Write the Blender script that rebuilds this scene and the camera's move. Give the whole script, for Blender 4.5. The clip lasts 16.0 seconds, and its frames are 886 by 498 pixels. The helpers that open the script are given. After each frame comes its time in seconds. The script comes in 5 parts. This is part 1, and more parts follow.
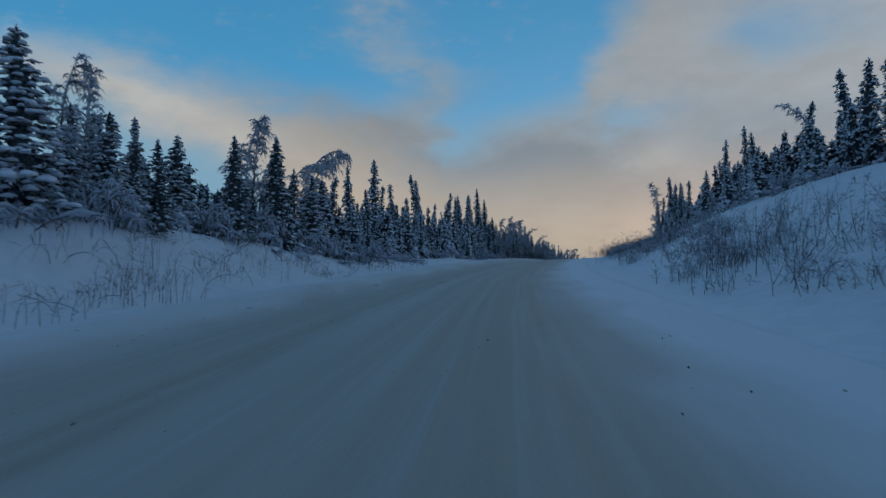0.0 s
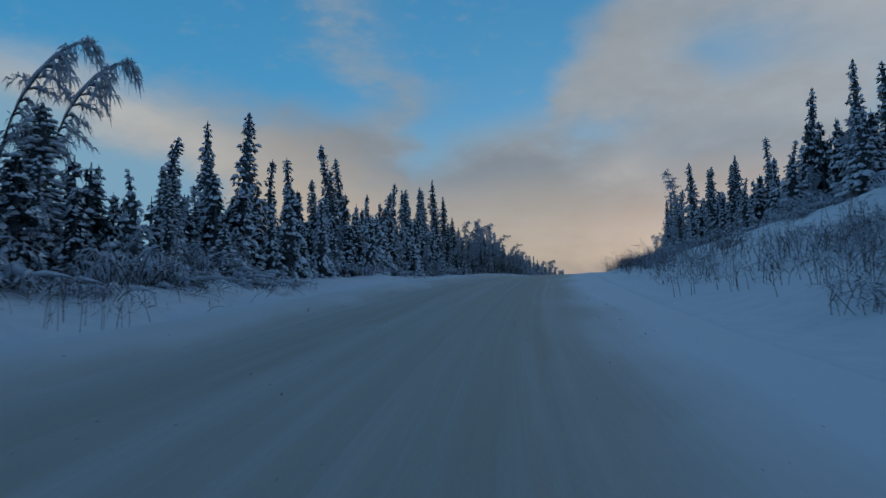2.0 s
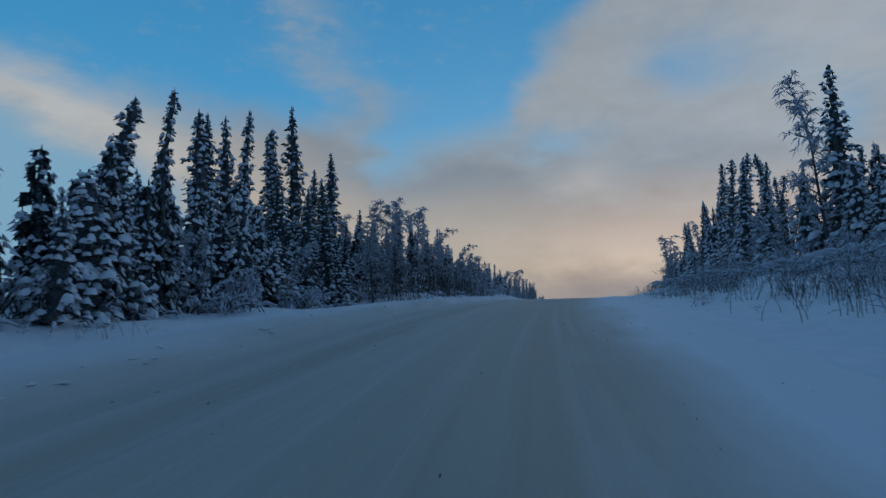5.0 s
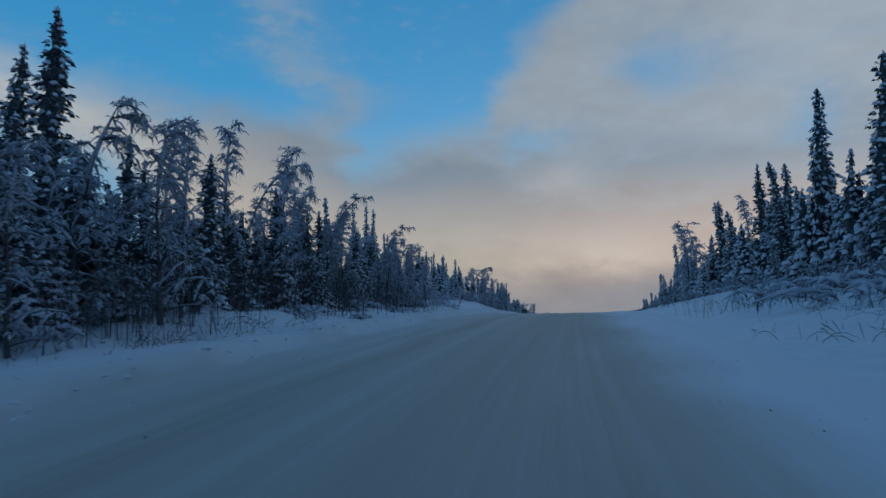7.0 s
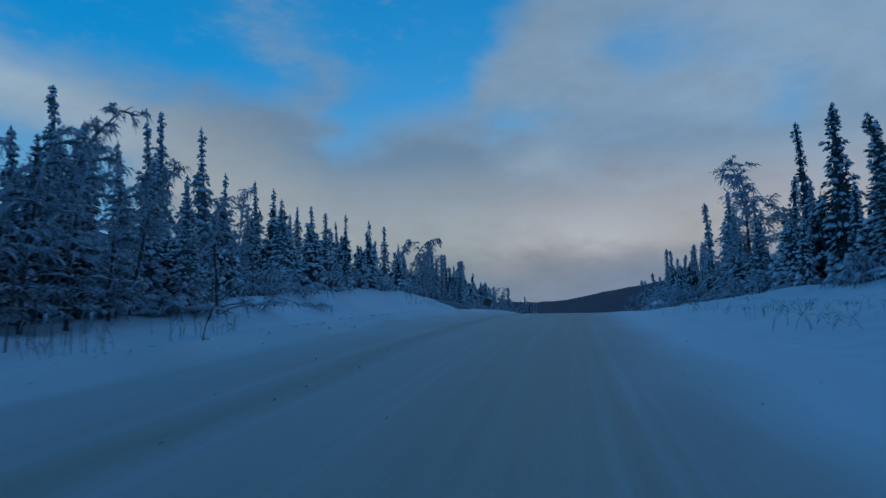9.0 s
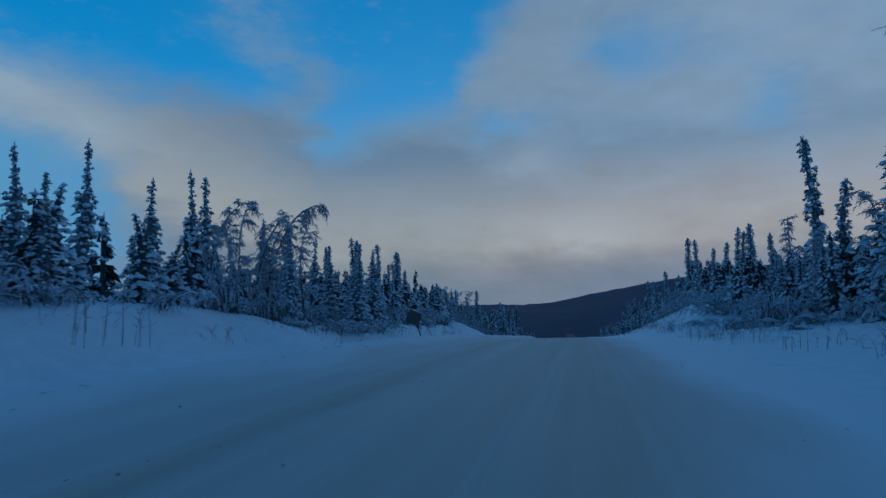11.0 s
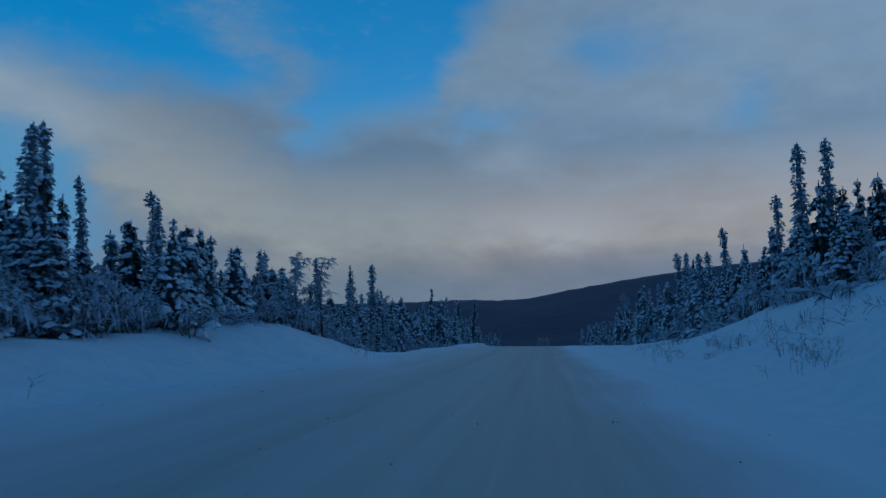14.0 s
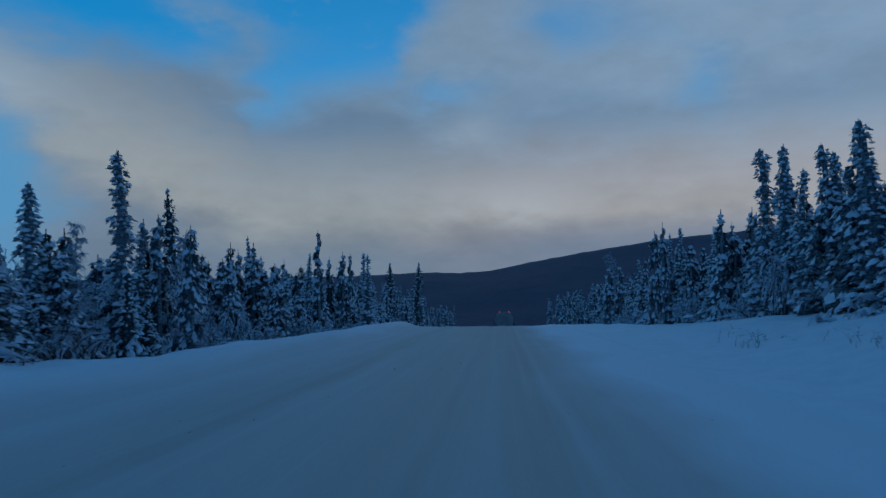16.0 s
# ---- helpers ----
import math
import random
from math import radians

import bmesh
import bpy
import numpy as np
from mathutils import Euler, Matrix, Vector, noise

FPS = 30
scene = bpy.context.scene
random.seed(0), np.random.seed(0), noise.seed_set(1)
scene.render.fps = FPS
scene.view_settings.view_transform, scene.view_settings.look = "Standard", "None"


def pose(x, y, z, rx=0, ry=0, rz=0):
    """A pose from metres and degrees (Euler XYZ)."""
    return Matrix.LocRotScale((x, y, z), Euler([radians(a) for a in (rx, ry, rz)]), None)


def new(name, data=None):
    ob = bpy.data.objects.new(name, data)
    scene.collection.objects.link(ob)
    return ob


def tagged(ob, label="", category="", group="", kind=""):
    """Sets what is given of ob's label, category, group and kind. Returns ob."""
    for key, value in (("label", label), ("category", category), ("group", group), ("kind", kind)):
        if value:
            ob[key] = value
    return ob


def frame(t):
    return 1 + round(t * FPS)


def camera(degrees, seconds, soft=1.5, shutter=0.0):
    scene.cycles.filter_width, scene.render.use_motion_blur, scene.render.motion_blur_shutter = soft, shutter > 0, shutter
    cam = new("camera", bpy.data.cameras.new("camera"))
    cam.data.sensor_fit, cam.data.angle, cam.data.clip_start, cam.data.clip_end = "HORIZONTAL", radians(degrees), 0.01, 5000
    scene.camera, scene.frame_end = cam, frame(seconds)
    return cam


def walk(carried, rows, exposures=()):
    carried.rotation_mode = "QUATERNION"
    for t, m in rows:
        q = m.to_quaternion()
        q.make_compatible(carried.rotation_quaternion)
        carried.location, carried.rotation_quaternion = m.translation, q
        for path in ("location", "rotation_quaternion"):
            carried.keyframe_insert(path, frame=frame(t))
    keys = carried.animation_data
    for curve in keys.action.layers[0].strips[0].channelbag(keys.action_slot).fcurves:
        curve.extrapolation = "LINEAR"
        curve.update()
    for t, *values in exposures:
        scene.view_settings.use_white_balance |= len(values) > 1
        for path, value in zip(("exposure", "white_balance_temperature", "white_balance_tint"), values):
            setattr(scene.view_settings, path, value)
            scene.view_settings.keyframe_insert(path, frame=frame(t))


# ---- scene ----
# Heading, tilt and lean of the camera along the drive.
PATH = [
    (0, 0, 0, 1.651, 0.007, 4.517, -1.033),
    (0.5, 0.762, 7.2, 2.185, -0.689, 4.514, -1.102),
    (1, 1.547, 14.348, 2.733, -1.39, 4.951, -1.224),
    (1.5, 2.435, 21.455, 3.284, -2.254, 5.276, -1.343),
    (2, 3.386, 28.528, 3.825, -3.009, 5.569, -1.392),
    (2.5, 4.411, 35.651, 4.365, -3.684, 5.396, -1.506),
    (3, 5.677, 42.837, 4.904, -4.214, 5.324, -1.373),
    (3.5, 7.188, 50.011, 5.491, -4.74, 5.486, -1.358),
    (4, 8.788, 57.1, 6.083, -5.41, 6.242, -1.429),
    (4.5, 10.428, 64.12, 6.647, -6.025, 6.429, -1.324),
    (5, 12.121, 71.061, 7.176, -6.588, 6.255, -1.073),
    (5.5, 13.927, 77.927, 7.678, -7.131, 6.067, -0.845),
    (6, 15.869, 84.744, 8.168, -7.664, 6.152, -0.734),
    (6.5, 17.872, 91.524, 8.647, -8.235, 6.349, -0.758),
    (7, 19.99, 98.302, 9.04, -8.836, 6.005, -0.91),
    (7.5, 22.361, 105.281, 9.37, -9.37, 5.45, -1.091),
    (8, 25.005, 112.453, 9.677, -9.746, 4.825, -1.153),
    (8.5, 27.833, 119.823, 9.96, -10.037, 4.221, -1.097),
    (9, 30.773, 127.332, 10.2, -10.443, 4.147, -1.28),
    (9.5, 33.694, 134.818, 10.413, -10.969, 4.118, -1.329),
    (10, 36.554, 142.091, 10.542, -11.383, 3.739, -1.276),
    (10.5, 39.386, 148.998, 10.554, -11.586, 3.913, -1.338),
    (11, 42.242, 155.681, 10.474, -11.686, 4.356, -1.448),
    (11.5, 45.171, 162.32, 10.335, -11.817, 4.712, -1.504),
    (12, 48.221, 169.109, 10.162, -11.979, 4.647, -1.419),
    (12.5, 51.311, 176.047, 9.93, -12.149, 4.584, -1.328),
    (13, 54.521, 183.222, 9.623, -12.311, 4.622, -1.21),
    (13.5, 57.72, 190.477, 9.221, -12.488, 4.623, -0.92),
    (14, 60.717, 197.433, 8.716, -13.735, 3.878, -0.808),
    (14.5, 63.66, 204.324, 8.184, -14.867, 3.118, -0.798),
    (15, 66.665, 211.207, 7.642, -15.898, 2.188, -0.728),
    (15.5, 69.602, 218.091, 7.105, -16.665, 1.888, -0.953),
    (16, 72.425, 225.1, 6.579, -17.25, 1.293, -0.994),
]
cam = camera(72.0, 16.0, soft=1.45, shutter=0.14)
walk(cam, [(t, pose(x, y, z, 90 + pitch, 0, yaw) @ pose(0, 0, 0, 0, 0, lean)) for t, x, y, z, yaw, pitch, lean in PATH],
     exposures=[(0.0, 0.0, 6300, 7), (2.5, -0.03, 6130, 7), (3.5, -0.02, 6080, 7), (6.5, 0.0, 5930, 6), (7.0, -0.02, 5760, 5), (7.5, -0.06, 5500, 5), (8.0, -0.15, 5080, 2), (8.5, -0.20, 4740, -1), (9.5, -0.28, 4610, -3), (12.5, -0.46, 4600, -2), (14.5, -0.52, 4590, -2), (15.2, -0.50, 4590, -2), (16.0, -0.40, 4620, -2)])

# ---- sky and light ----
world = bpy.data.worlds.new("winter_sky")
scene.world = world
world.use_nodes = True
wn, wl = world.node_tree.nodes, world.node_tree.links
wn.clear()


def wmath(op, a, b=None, clamp=False):
    n = wn.new("ShaderNodeMath")
    n.operation, n.use_clamp = op, clamp
    for k, v in enumerate((a, b)):
        if v is None:
            continue
        if isinstance(v, (int, float)):
            n.inputs[k].default_value = v
        else:
            wl.new(v, n.inputs[k])
    return n.outputs[0]


def wstep(v, lo, hi):
    n = wn.new("ShaderNodeMapRange")
    n.interpolation_type = "SMOOTHSTEP"
    wl.new(v, n.inputs[0])
    n.inputs[1].default_value, n.inputs[2].default_value = lo, hi
    return n.outputs[0]


def wramp(v, lo, hi, stops, mode="LINEAR"):
    """A colour, or a number as grey, that follows v between lo and hi."""
    n = wn.new("ShaderNodeValToRGB")
    wl.new(wmath("DIVIDE", wmath("SUBTRACT", v, lo), hi - lo), n.inputs[0])
    n.color_ramp.interpolation = mode
    while len(n.color_ramp.elements) < len(stops):
        n.color_ramp.elements.new(0.5)
    for e, (at, c) in zip(n.color_ramp.elements, stops):
        e.position = (at - lo) / (hi - lo)
        e.color = (*c, 1) if isinstance(c, tuple) else (c, c, c, 1)
    return n.outputs[0]


def wmix(fac, a, b, mode="MIX"):
    n = wn.new("ShaderNodeMix")
    n.data_type, n.blend_type = "RGBA", mode
    for k, v in ((0, fac), (6, a), (7, b)):
        if isinstance(v, (int, float)):
            n.inputs[k].default_value = v
        elif isinstance(v, tuple):
            n.inputs[k].default_value = (*v, 1)
        else:
            wl.new(v, n.inputs[k])
    return n.outputs[2]


def wnoise(scale, detail, shift, rough=0.5):
    m = wn.new("ShaderNodeMapping")
    m.inputs["Location"].default_value = shift
    m.inputs["Scale"].default_value = (1, 1, 2.2)
    wl.new(way, m.inputs[0])
    n = wn.new("ShaderNodeTexNoise")
    n.inputs["Scale"].default_value, n.inputs["Detail"].default_value, n.inputs["Roughness"].default_value = scale, detail, rough
    wl.new(m.outputs[0], n.inputs["Vector"])
    return n.outputs["Fac"]


way = wn.new("ShaderNodeTexCoord").outputs["Generated"]
axis = wn.new("ShaderNodeSeparateXYZ")
wl.new(way, axis.inputs[0])
DEG = 180 / math.pi
bearing = wmath("MULTIPLY", wmath("ARCTAN2", axis.outputs[0], axis.outputs[1]), DEG)
height = wmath("MULTIPLY", wmath("ARCSINE", axis.outputs[2]), DEG)
soft_a, soft_b, fine = wnoise(5, 5, (3.1, 0.4, 7.7)), wnoise(5, 5, (8.3, 5.2, 1.9)), wnoise(13, 7, (0.6, 2.2, 4.0), 0.55)
az = wmath("ADD", bearing, wmath("MULTIPLY", wmath("SUBTRACT", soft_a, 0.5), 9))
az = wmath("ADD", az, wmath("MULTIPLY", wmath("SUBTRACT", fine, 0.5), 6))
el = wmath("ADD", height, wmath("MULTIPLY", wmath("SUBTRACT", soft_b, 0.5), 4))
wisp = wnoise(30, 8, (5.1, 1.3, 0.7), 0.6)
el = wmath("ADD", el, wmath("MULTIPLY", wmath("SUBTRACT", wmath("ADD", fine, wmath("MULTIPLY", wisp, 0.3)), 0.65), 2.8))


def wblob(b0, e0, wide, tall):
    """A soft patch of sky round a bearing and a height."""
    p, q = wmath("DIVIDE", wmath("SUBTRACT", az, b0), wide), wmath("DIVIDE", wmath("SUBTRACT", el, e0), tall)
    return wmath("POWER", 2.718, wmath("MULTIPLY", wmath("ADD", wmath("MULTIPLY", p, p), wmath("MULTIPLY", q, q)), -1))


# The open blue lies above a ragged cloud edge, with a thin winding streak across it and a clear strip low on one side.
edge = wmath("MULTIPLY", wramp(az, -60, 60, [(-60, 0.5), (-30, 0.492), (-22, 0.465), (-15, 0.44), (-8, 0.425), (-3, 0.41), (-0.5, 0.36), (1, 0.33), (3, 0.35), (6, 0.375), (9, 0.40), (12, 0.425), (14, 0.49), (17, 0.58), (21, 0.67), (27, 0.8), (60, 1.0)]), 40)
open_sky = wstep(wmath("SUBTRACT", el, edge), -2.2, 3.2)
line = wmath("SUBTRACT", wmath("MULTIPLY", wramp(el, 10, 34, [(10, 0.44), (16, 0.44), (17.5, 0.47), (19, 0.495), (20.5, 0.475), (22, 0.40), (24, 0.35), (27, 0.34), (34, 0.33)]), 40), 20)
off = wmath("DIVIDE", wmath("SUBTRACT", az, line), 3.6)
streak = wmath("POWER", 2.718, wmath("MULTIPLY", wmath("MULTIPLY", off, off), -1))
streak = wmath("MULTIPLY", streak, wstep(wmath("ADD", wmath("MULTIPLY", fine, 0.55), wmath("MULTIPLY", wisp, 0.45)), 0.22, 0.62))
veil = wmath("MULTIPLY", wstep(wisp, 0.5, 0.75), wstep(soft_b, 0.4, 0.62))
open_sky = wmath("MULTIPLY", open_sky, wmath("SUBTRACT", 1, wmath("MULTIPLY", streak, 0.55)))
open_sky = wmath("MULTIPLY", open_sky, wmath("SUBTRACT", 1, wmath("MULTIPLY", veil, 0.22)))
open_sky = wmath("MULTIPLY", open_sky, wmath("SUBTRACT", 1, wmath("MULTIPLY", wblob(-1.2, 18.4, 2.4, 2.4), 0.4)))
# pale breaks in the bank of cloud beside it
breaks = wmath("ADD", wmath("MULTIPLY", wblob(29.5, 21, 5, 2.4), 0.5), wmath("ADD", wmath("MULTIPLY", wblob(40.5, 15.3, 2.6, 2.2), 0.4), wmath("MULTIPLY", wblob(17, 16.2, 4.5, 1.4), 0.5)))
# the banks of cloud rise and pale to one side
lift = wmath("MULTIPLY", wmath("MAXIMUM", wmath("MULTIPLY", az, -1), 0), 0.4)
tier = wmath("SUBTRACT", wmath("ADD", wmath("MULTIPLY", el, 0.6), wmath("MULTIPLY", height, 0.4)), lift)
low_gap = wmath("MULTIPLY", wstep(az, -12.5, -19), wstep(tier, 6.0, 2.0))
high = wstep(height, 27, 44)
thin = wmath("MULTIPLY", wstep(soft_a, 0.42, 0.72), wstep(height, 10, 20))

nishita = wn.new("ShaderNodeTexSky")
nishita.sky_type, nishita.sun_disc = "NISHITA", False
nishita.sun_elevation, nishita.sun_rotation = radians(4), radians(14)
air = wmix(1.0, nishita.outputs[0], (0.10, 0.10, 0.10), "MULTIPLY")
blue = wmix(0.1, wramp(height, 0, 90, [(0, (0.19, 0.42, 0.60)), (12, (0.118, 0.395, 0.632)), (18, (0.064, 0.310, 0.572)), (28, (0.048, 0.252, 0.49)), (60, (0.095, 0.18, 0.285)), (90, (0.095, 0.16, 0.25))]), air)
cloud = wramp(tier, -5, 90, [(-5, (0.23, 0.235, 0.25)), (0.5, (0.285, 0.275, 0.275)), (2.5, (0.355, 0.308, 0.272)), (4.5, (0.475, 0.393, 0.31)), (7, (0.46, 0.39, 0.327)), (10, (0.36, 0.335, 0.315)), (13, (0.255, 0.275, 0.30)), (18, (0.31, 0.325, 0.34)), (26, (0.305, 0.325, 0.35)), (45, (0.15, 0.19, 0.25)), (90, (0.09, 0.13, 0.20))])
cloud = wmix(wmath("MULTIPLY", wstep(az, -8, -22), 0.9), cloud, wramp(tier, -5, 30, [(-5, (0.25, 0.29, 0.33)), (5, (0.42, 0.42, 0.42)), (7, (0.45, 0.44, 0.425)), (11, (0.30, 0.33, 0.36)), (30, (0.27, 0.31, 0.36))]))
cloud = wmix(wmath("MULTIPLY", wstep(az, 17, 30), wstep(height, 4.5, 0.5)), cloud, (0.25, 0.25, 0.26))
cloud = wmix(1.0, cloud, wramp(wmath("ADD", wmath("MULTIPLY", fine, 0.3), wmath("MULTIPLY", soft_b, 0.7)), 0.3, 0.7, [(0.3, 0.92), (0.5, 1.0), (0.7, 1.08)]), "MULTIPLY")
bright = wmath("MULTIPLY", wmath("MULTIPLY", wstep(az, 12, 23), wstep(az, 33, 25)), wmath("MULTIPLY", wstep(el, 2.5, 5.5), wstep(el, 9.5, 6)))
cloud = wmix(wmath("MULTIPLY", bright, 0.38), cloud, (0.60, 0.53, 0.44))
cloud = wmix(wmath("MULTIPLY", wblob(20.7, 12.5, 4, 1.5), 0.55), cloud, (0.46, 0.43, 0.40))
cloud = wmix(wmath("MULTIPLY", wblob(23.5, 5.2, 3.2, 1.4), 0.4), cloud, (0.64, 0.56, 0.45))
cloud = wmix(wmath("MULTIPLY", wblob(8, 13.0, 8, 1.6), 0.45), cloud, (0.215, 0.245, 0.29))
cloud = wmix(wmath("MULTIPLY", wblob(-26.5, 16.8, 3.2, 2.0), 0.55), cloud, (0.52, 0.50, 0.47))
cloud = wmix(1.0, cloud, wramp(wmath("ADD", wmath("MULTIPLY", fine, 0.5), wmath("MULTIPLY", wisp, 0.5)), 0.3, 0.7, [(0.3, 0.955), (0.5, 1.0), (0.7, 1.045)]), "MULTIPLY")
cloud = wmix(1.0, cloud, wramp(az, 0, 60, [(0, 0.87), (20, 0.88), (42, 1.0)]), "MULTIPLY")
# rosier low down and paler higher up, round the bend of the road
cloud = wmix(wmath("MULTIPLY", wstep(az, 9, 22), wstep(el, 13, 7)), cloud, wmix(1.0, cloud, (1.06, 0.975, 0.965), "MULTIPLY"))
cloud = wmix(wmath("MULTIPLY", wmath("MULTIPLY", wstep(az, 14, 24), wstep(el, 7, 12)), wstep(el, 26, 20)), cloud, wmix(1.0, cloud, (1.08, 1.06, 1.06), "MULTIPLY"))
cloud = wmix(1.0, cloud, (1.15, 1.15, 1.15), "MULTIPLY")
sky = wmix(low_gap, cloud, (0.21, 0.36, 0.48))
sky = wmix(wmath("MULTIPLY", thin, 0.2), sky, blue)
sky = wmix(breaks, sky, blue)
sky = wmix(wmath("MAXIMUM", open_sky, high), sky, blue)
# The dusk glow lies ahead; the sky behind is dimmer.
toward = wmath("ADD", wmath("MULTIPLY", axis.outputs[0], 0.25), wmath("MULTIPLY", axis.outputs[1], 0.97))
sky = wmix(wstep(toward, 0.6, -0.15), sky, wramp(height, 0, 90, [(0, (0.09, 0.155, 0.27)), (35, (0.08, 0.155, 0.28)), (90, (0.075, 0.15, 0.265))]))
ground_side = wstep(height, -2, -6)
sky = wmix(ground_side, sky, (0.10, 0.13, 0.18))
bg = wn.new("ShaderNodeBackground")
wl.new(sky, bg.inputs[0])
bg.inputs[1].default_value = 1.0
wl.new(bg.outputs[0], wn.new("ShaderNodeOutputWorld").inputs[0])

sun = new("sun", bpy.data.lights.new("sun", "SUN"))
sun.data.energy, sun.data.angle, sun.data.color = 0.04, radians(25), (1.0, 0.88, 0.78)
sun.matrix_world = pose(0, 0, 60, 80, 0, 180 - 14)


# ---- materials ----
def material(name, rough=0.8, metal=0.0):
    m = bpy.data.materials.new(name)
    m.use_nodes = True
    b = m.node_tree.nodes["Principled BSDF"]
    b.inputs["Roughness"].default_value, b.inputs["Metallic"].default_value = rough, metal
    return m, m.node_tree.nodes, m.node_tree.links, b


def noise_at(nodes, links, scale, detail=4, vector=None, stretch=None, rough=0.5):
    n = nodes.new("ShaderNodeTexNoise")
    n.inputs["Scale"].default_value, n.inputs["Detail"].default_value, n.inputs["Roughness"].default_value = scale, detail, rough
    if vector is None:
        vector = nodes.new("ShaderNodeTexCoord").outputs["Object"]
    if stretch:
        mp = nodes.new("ShaderNodeMapping")
        mp.inputs["Scale"].default_value = stretch
        links.new(vector, mp.inputs[0])
        vector = mp.outputs[0]
    links.new(vector, n.inputs["Vector"])
    return n.outputs["Fac"]


def ramp(nodes, links, fac, stops):
    r = nodes.new("ShaderNodeValToRGB")
    links.new(fac, r.inputs[0])
    while len(r.color_ramp.elements) < len(stops):
        r.color_ramp.elements.new(0.5)
    for e, (at, c) in zip(r.color_ramp.elements, stops):
        e.position, e.color = at, (*c, 1) if isinstance(c, tuple) else (c, c, c, 1)
    return r.outputs[0]


def mixed(nodes, links, fac, a, b, mode="MIX"):
    n = nodes.new("ShaderNodeMix")
    n.data_type, n.blend_type = "RGBA", mode
    for k, v in ((0, fac), (6, a), (7, b)):
        if isinstance(v, (int, float)):
            n.inputs[k].default_value = v
        elif isinstance(v, tuple):
            n.inputs[k].default_value = (*v, 1)
        else:
            links.new(v, n.inputs[k])
    return n.outputs[2]


def bump(nodes, links, b, fac, strength, distance):
    n = nodes.new("ShaderNodeBump")
    n.inputs["Strength"].default_value, n.inputs["Distance"].default_value = strength, distance
    links.new(fac, n.inputs["Height"])
    links.new(n.outputs[0], b.inputs["Normal"])


def grainy(name, dark, light, scale, rough=0.8, metal=0.0, relief=0.0, stretch=None, vary=0.0):
    """A surface mottled at two scales."""
    m, n, l, b = material(name, rough, metal)
    coarse, fine_ = noise_at(n, l, scale, 3, None, stretch), noise_at(n, l, scale * 7, 4, None, stretch)
    add = n.new("ShaderNodeMath")
    add.operation = "MULTIPLY_ADD"
    l.new(fine_, add.inputs[0])
    add.inputs[1].default_value = 0.5
    half = n.new("ShaderNodeMath")
    half.operation = "MULTIPLY"
    l.new(coarse, half.inputs[0])
    half.inputs[1].default_value = 0.5
    l.new(half.outputs[0], add.inputs[2])
    c = ramp(n, l, add.outputs[0], [(0.3, dark), (0.7, light)])
    if vary:
        info = n.new("ShaderNodeObjectInfo")
        c = mixed(n, l, 1.0, c, ramp(n, l, info.outputs["Random"], [(0.0, 1 - vary), (1.0, 1.0)]), "MULTIPLY")
    l.new(c, b.inputs["Base Color"])
    if relief:
        bump(n, l, b, add.outputs[0], 0.6, relief)
    return m


def snow_material():
    m, n, l, b = material("snow", 0.75)
    wide, mid, grain = noise_at(n, l, 0.22, 3), noise_at(n, l, 1.7, 5, rough=0.6), noise_at(n, l, 24, 3)
    c = ramp(n, l, wide, [(0.3, (0.72, 0.77, 0.84)), (0.7, (0.80, 0.84, 0.89))])
    c = mixed(n, l, 0.5, c, ramp(n, l, mid, [(0.3, (0.68, 0.73, 0.80)), (0.6, (0.84, 0.87, 0.92))]))
    l.new(c, b.inputs["Base Color"])
    s = n.new("ShaderNodeMath")
    s.operation = "MULTIPLY_ADD"
    l.new(grain, s.inputs[0])
    s.inputs[1].default_value = 0.12
    l.new(mid, s.inputs[2])
    bump(n, l, b, s.outputs[0], 0.7, 0.10)
    return m


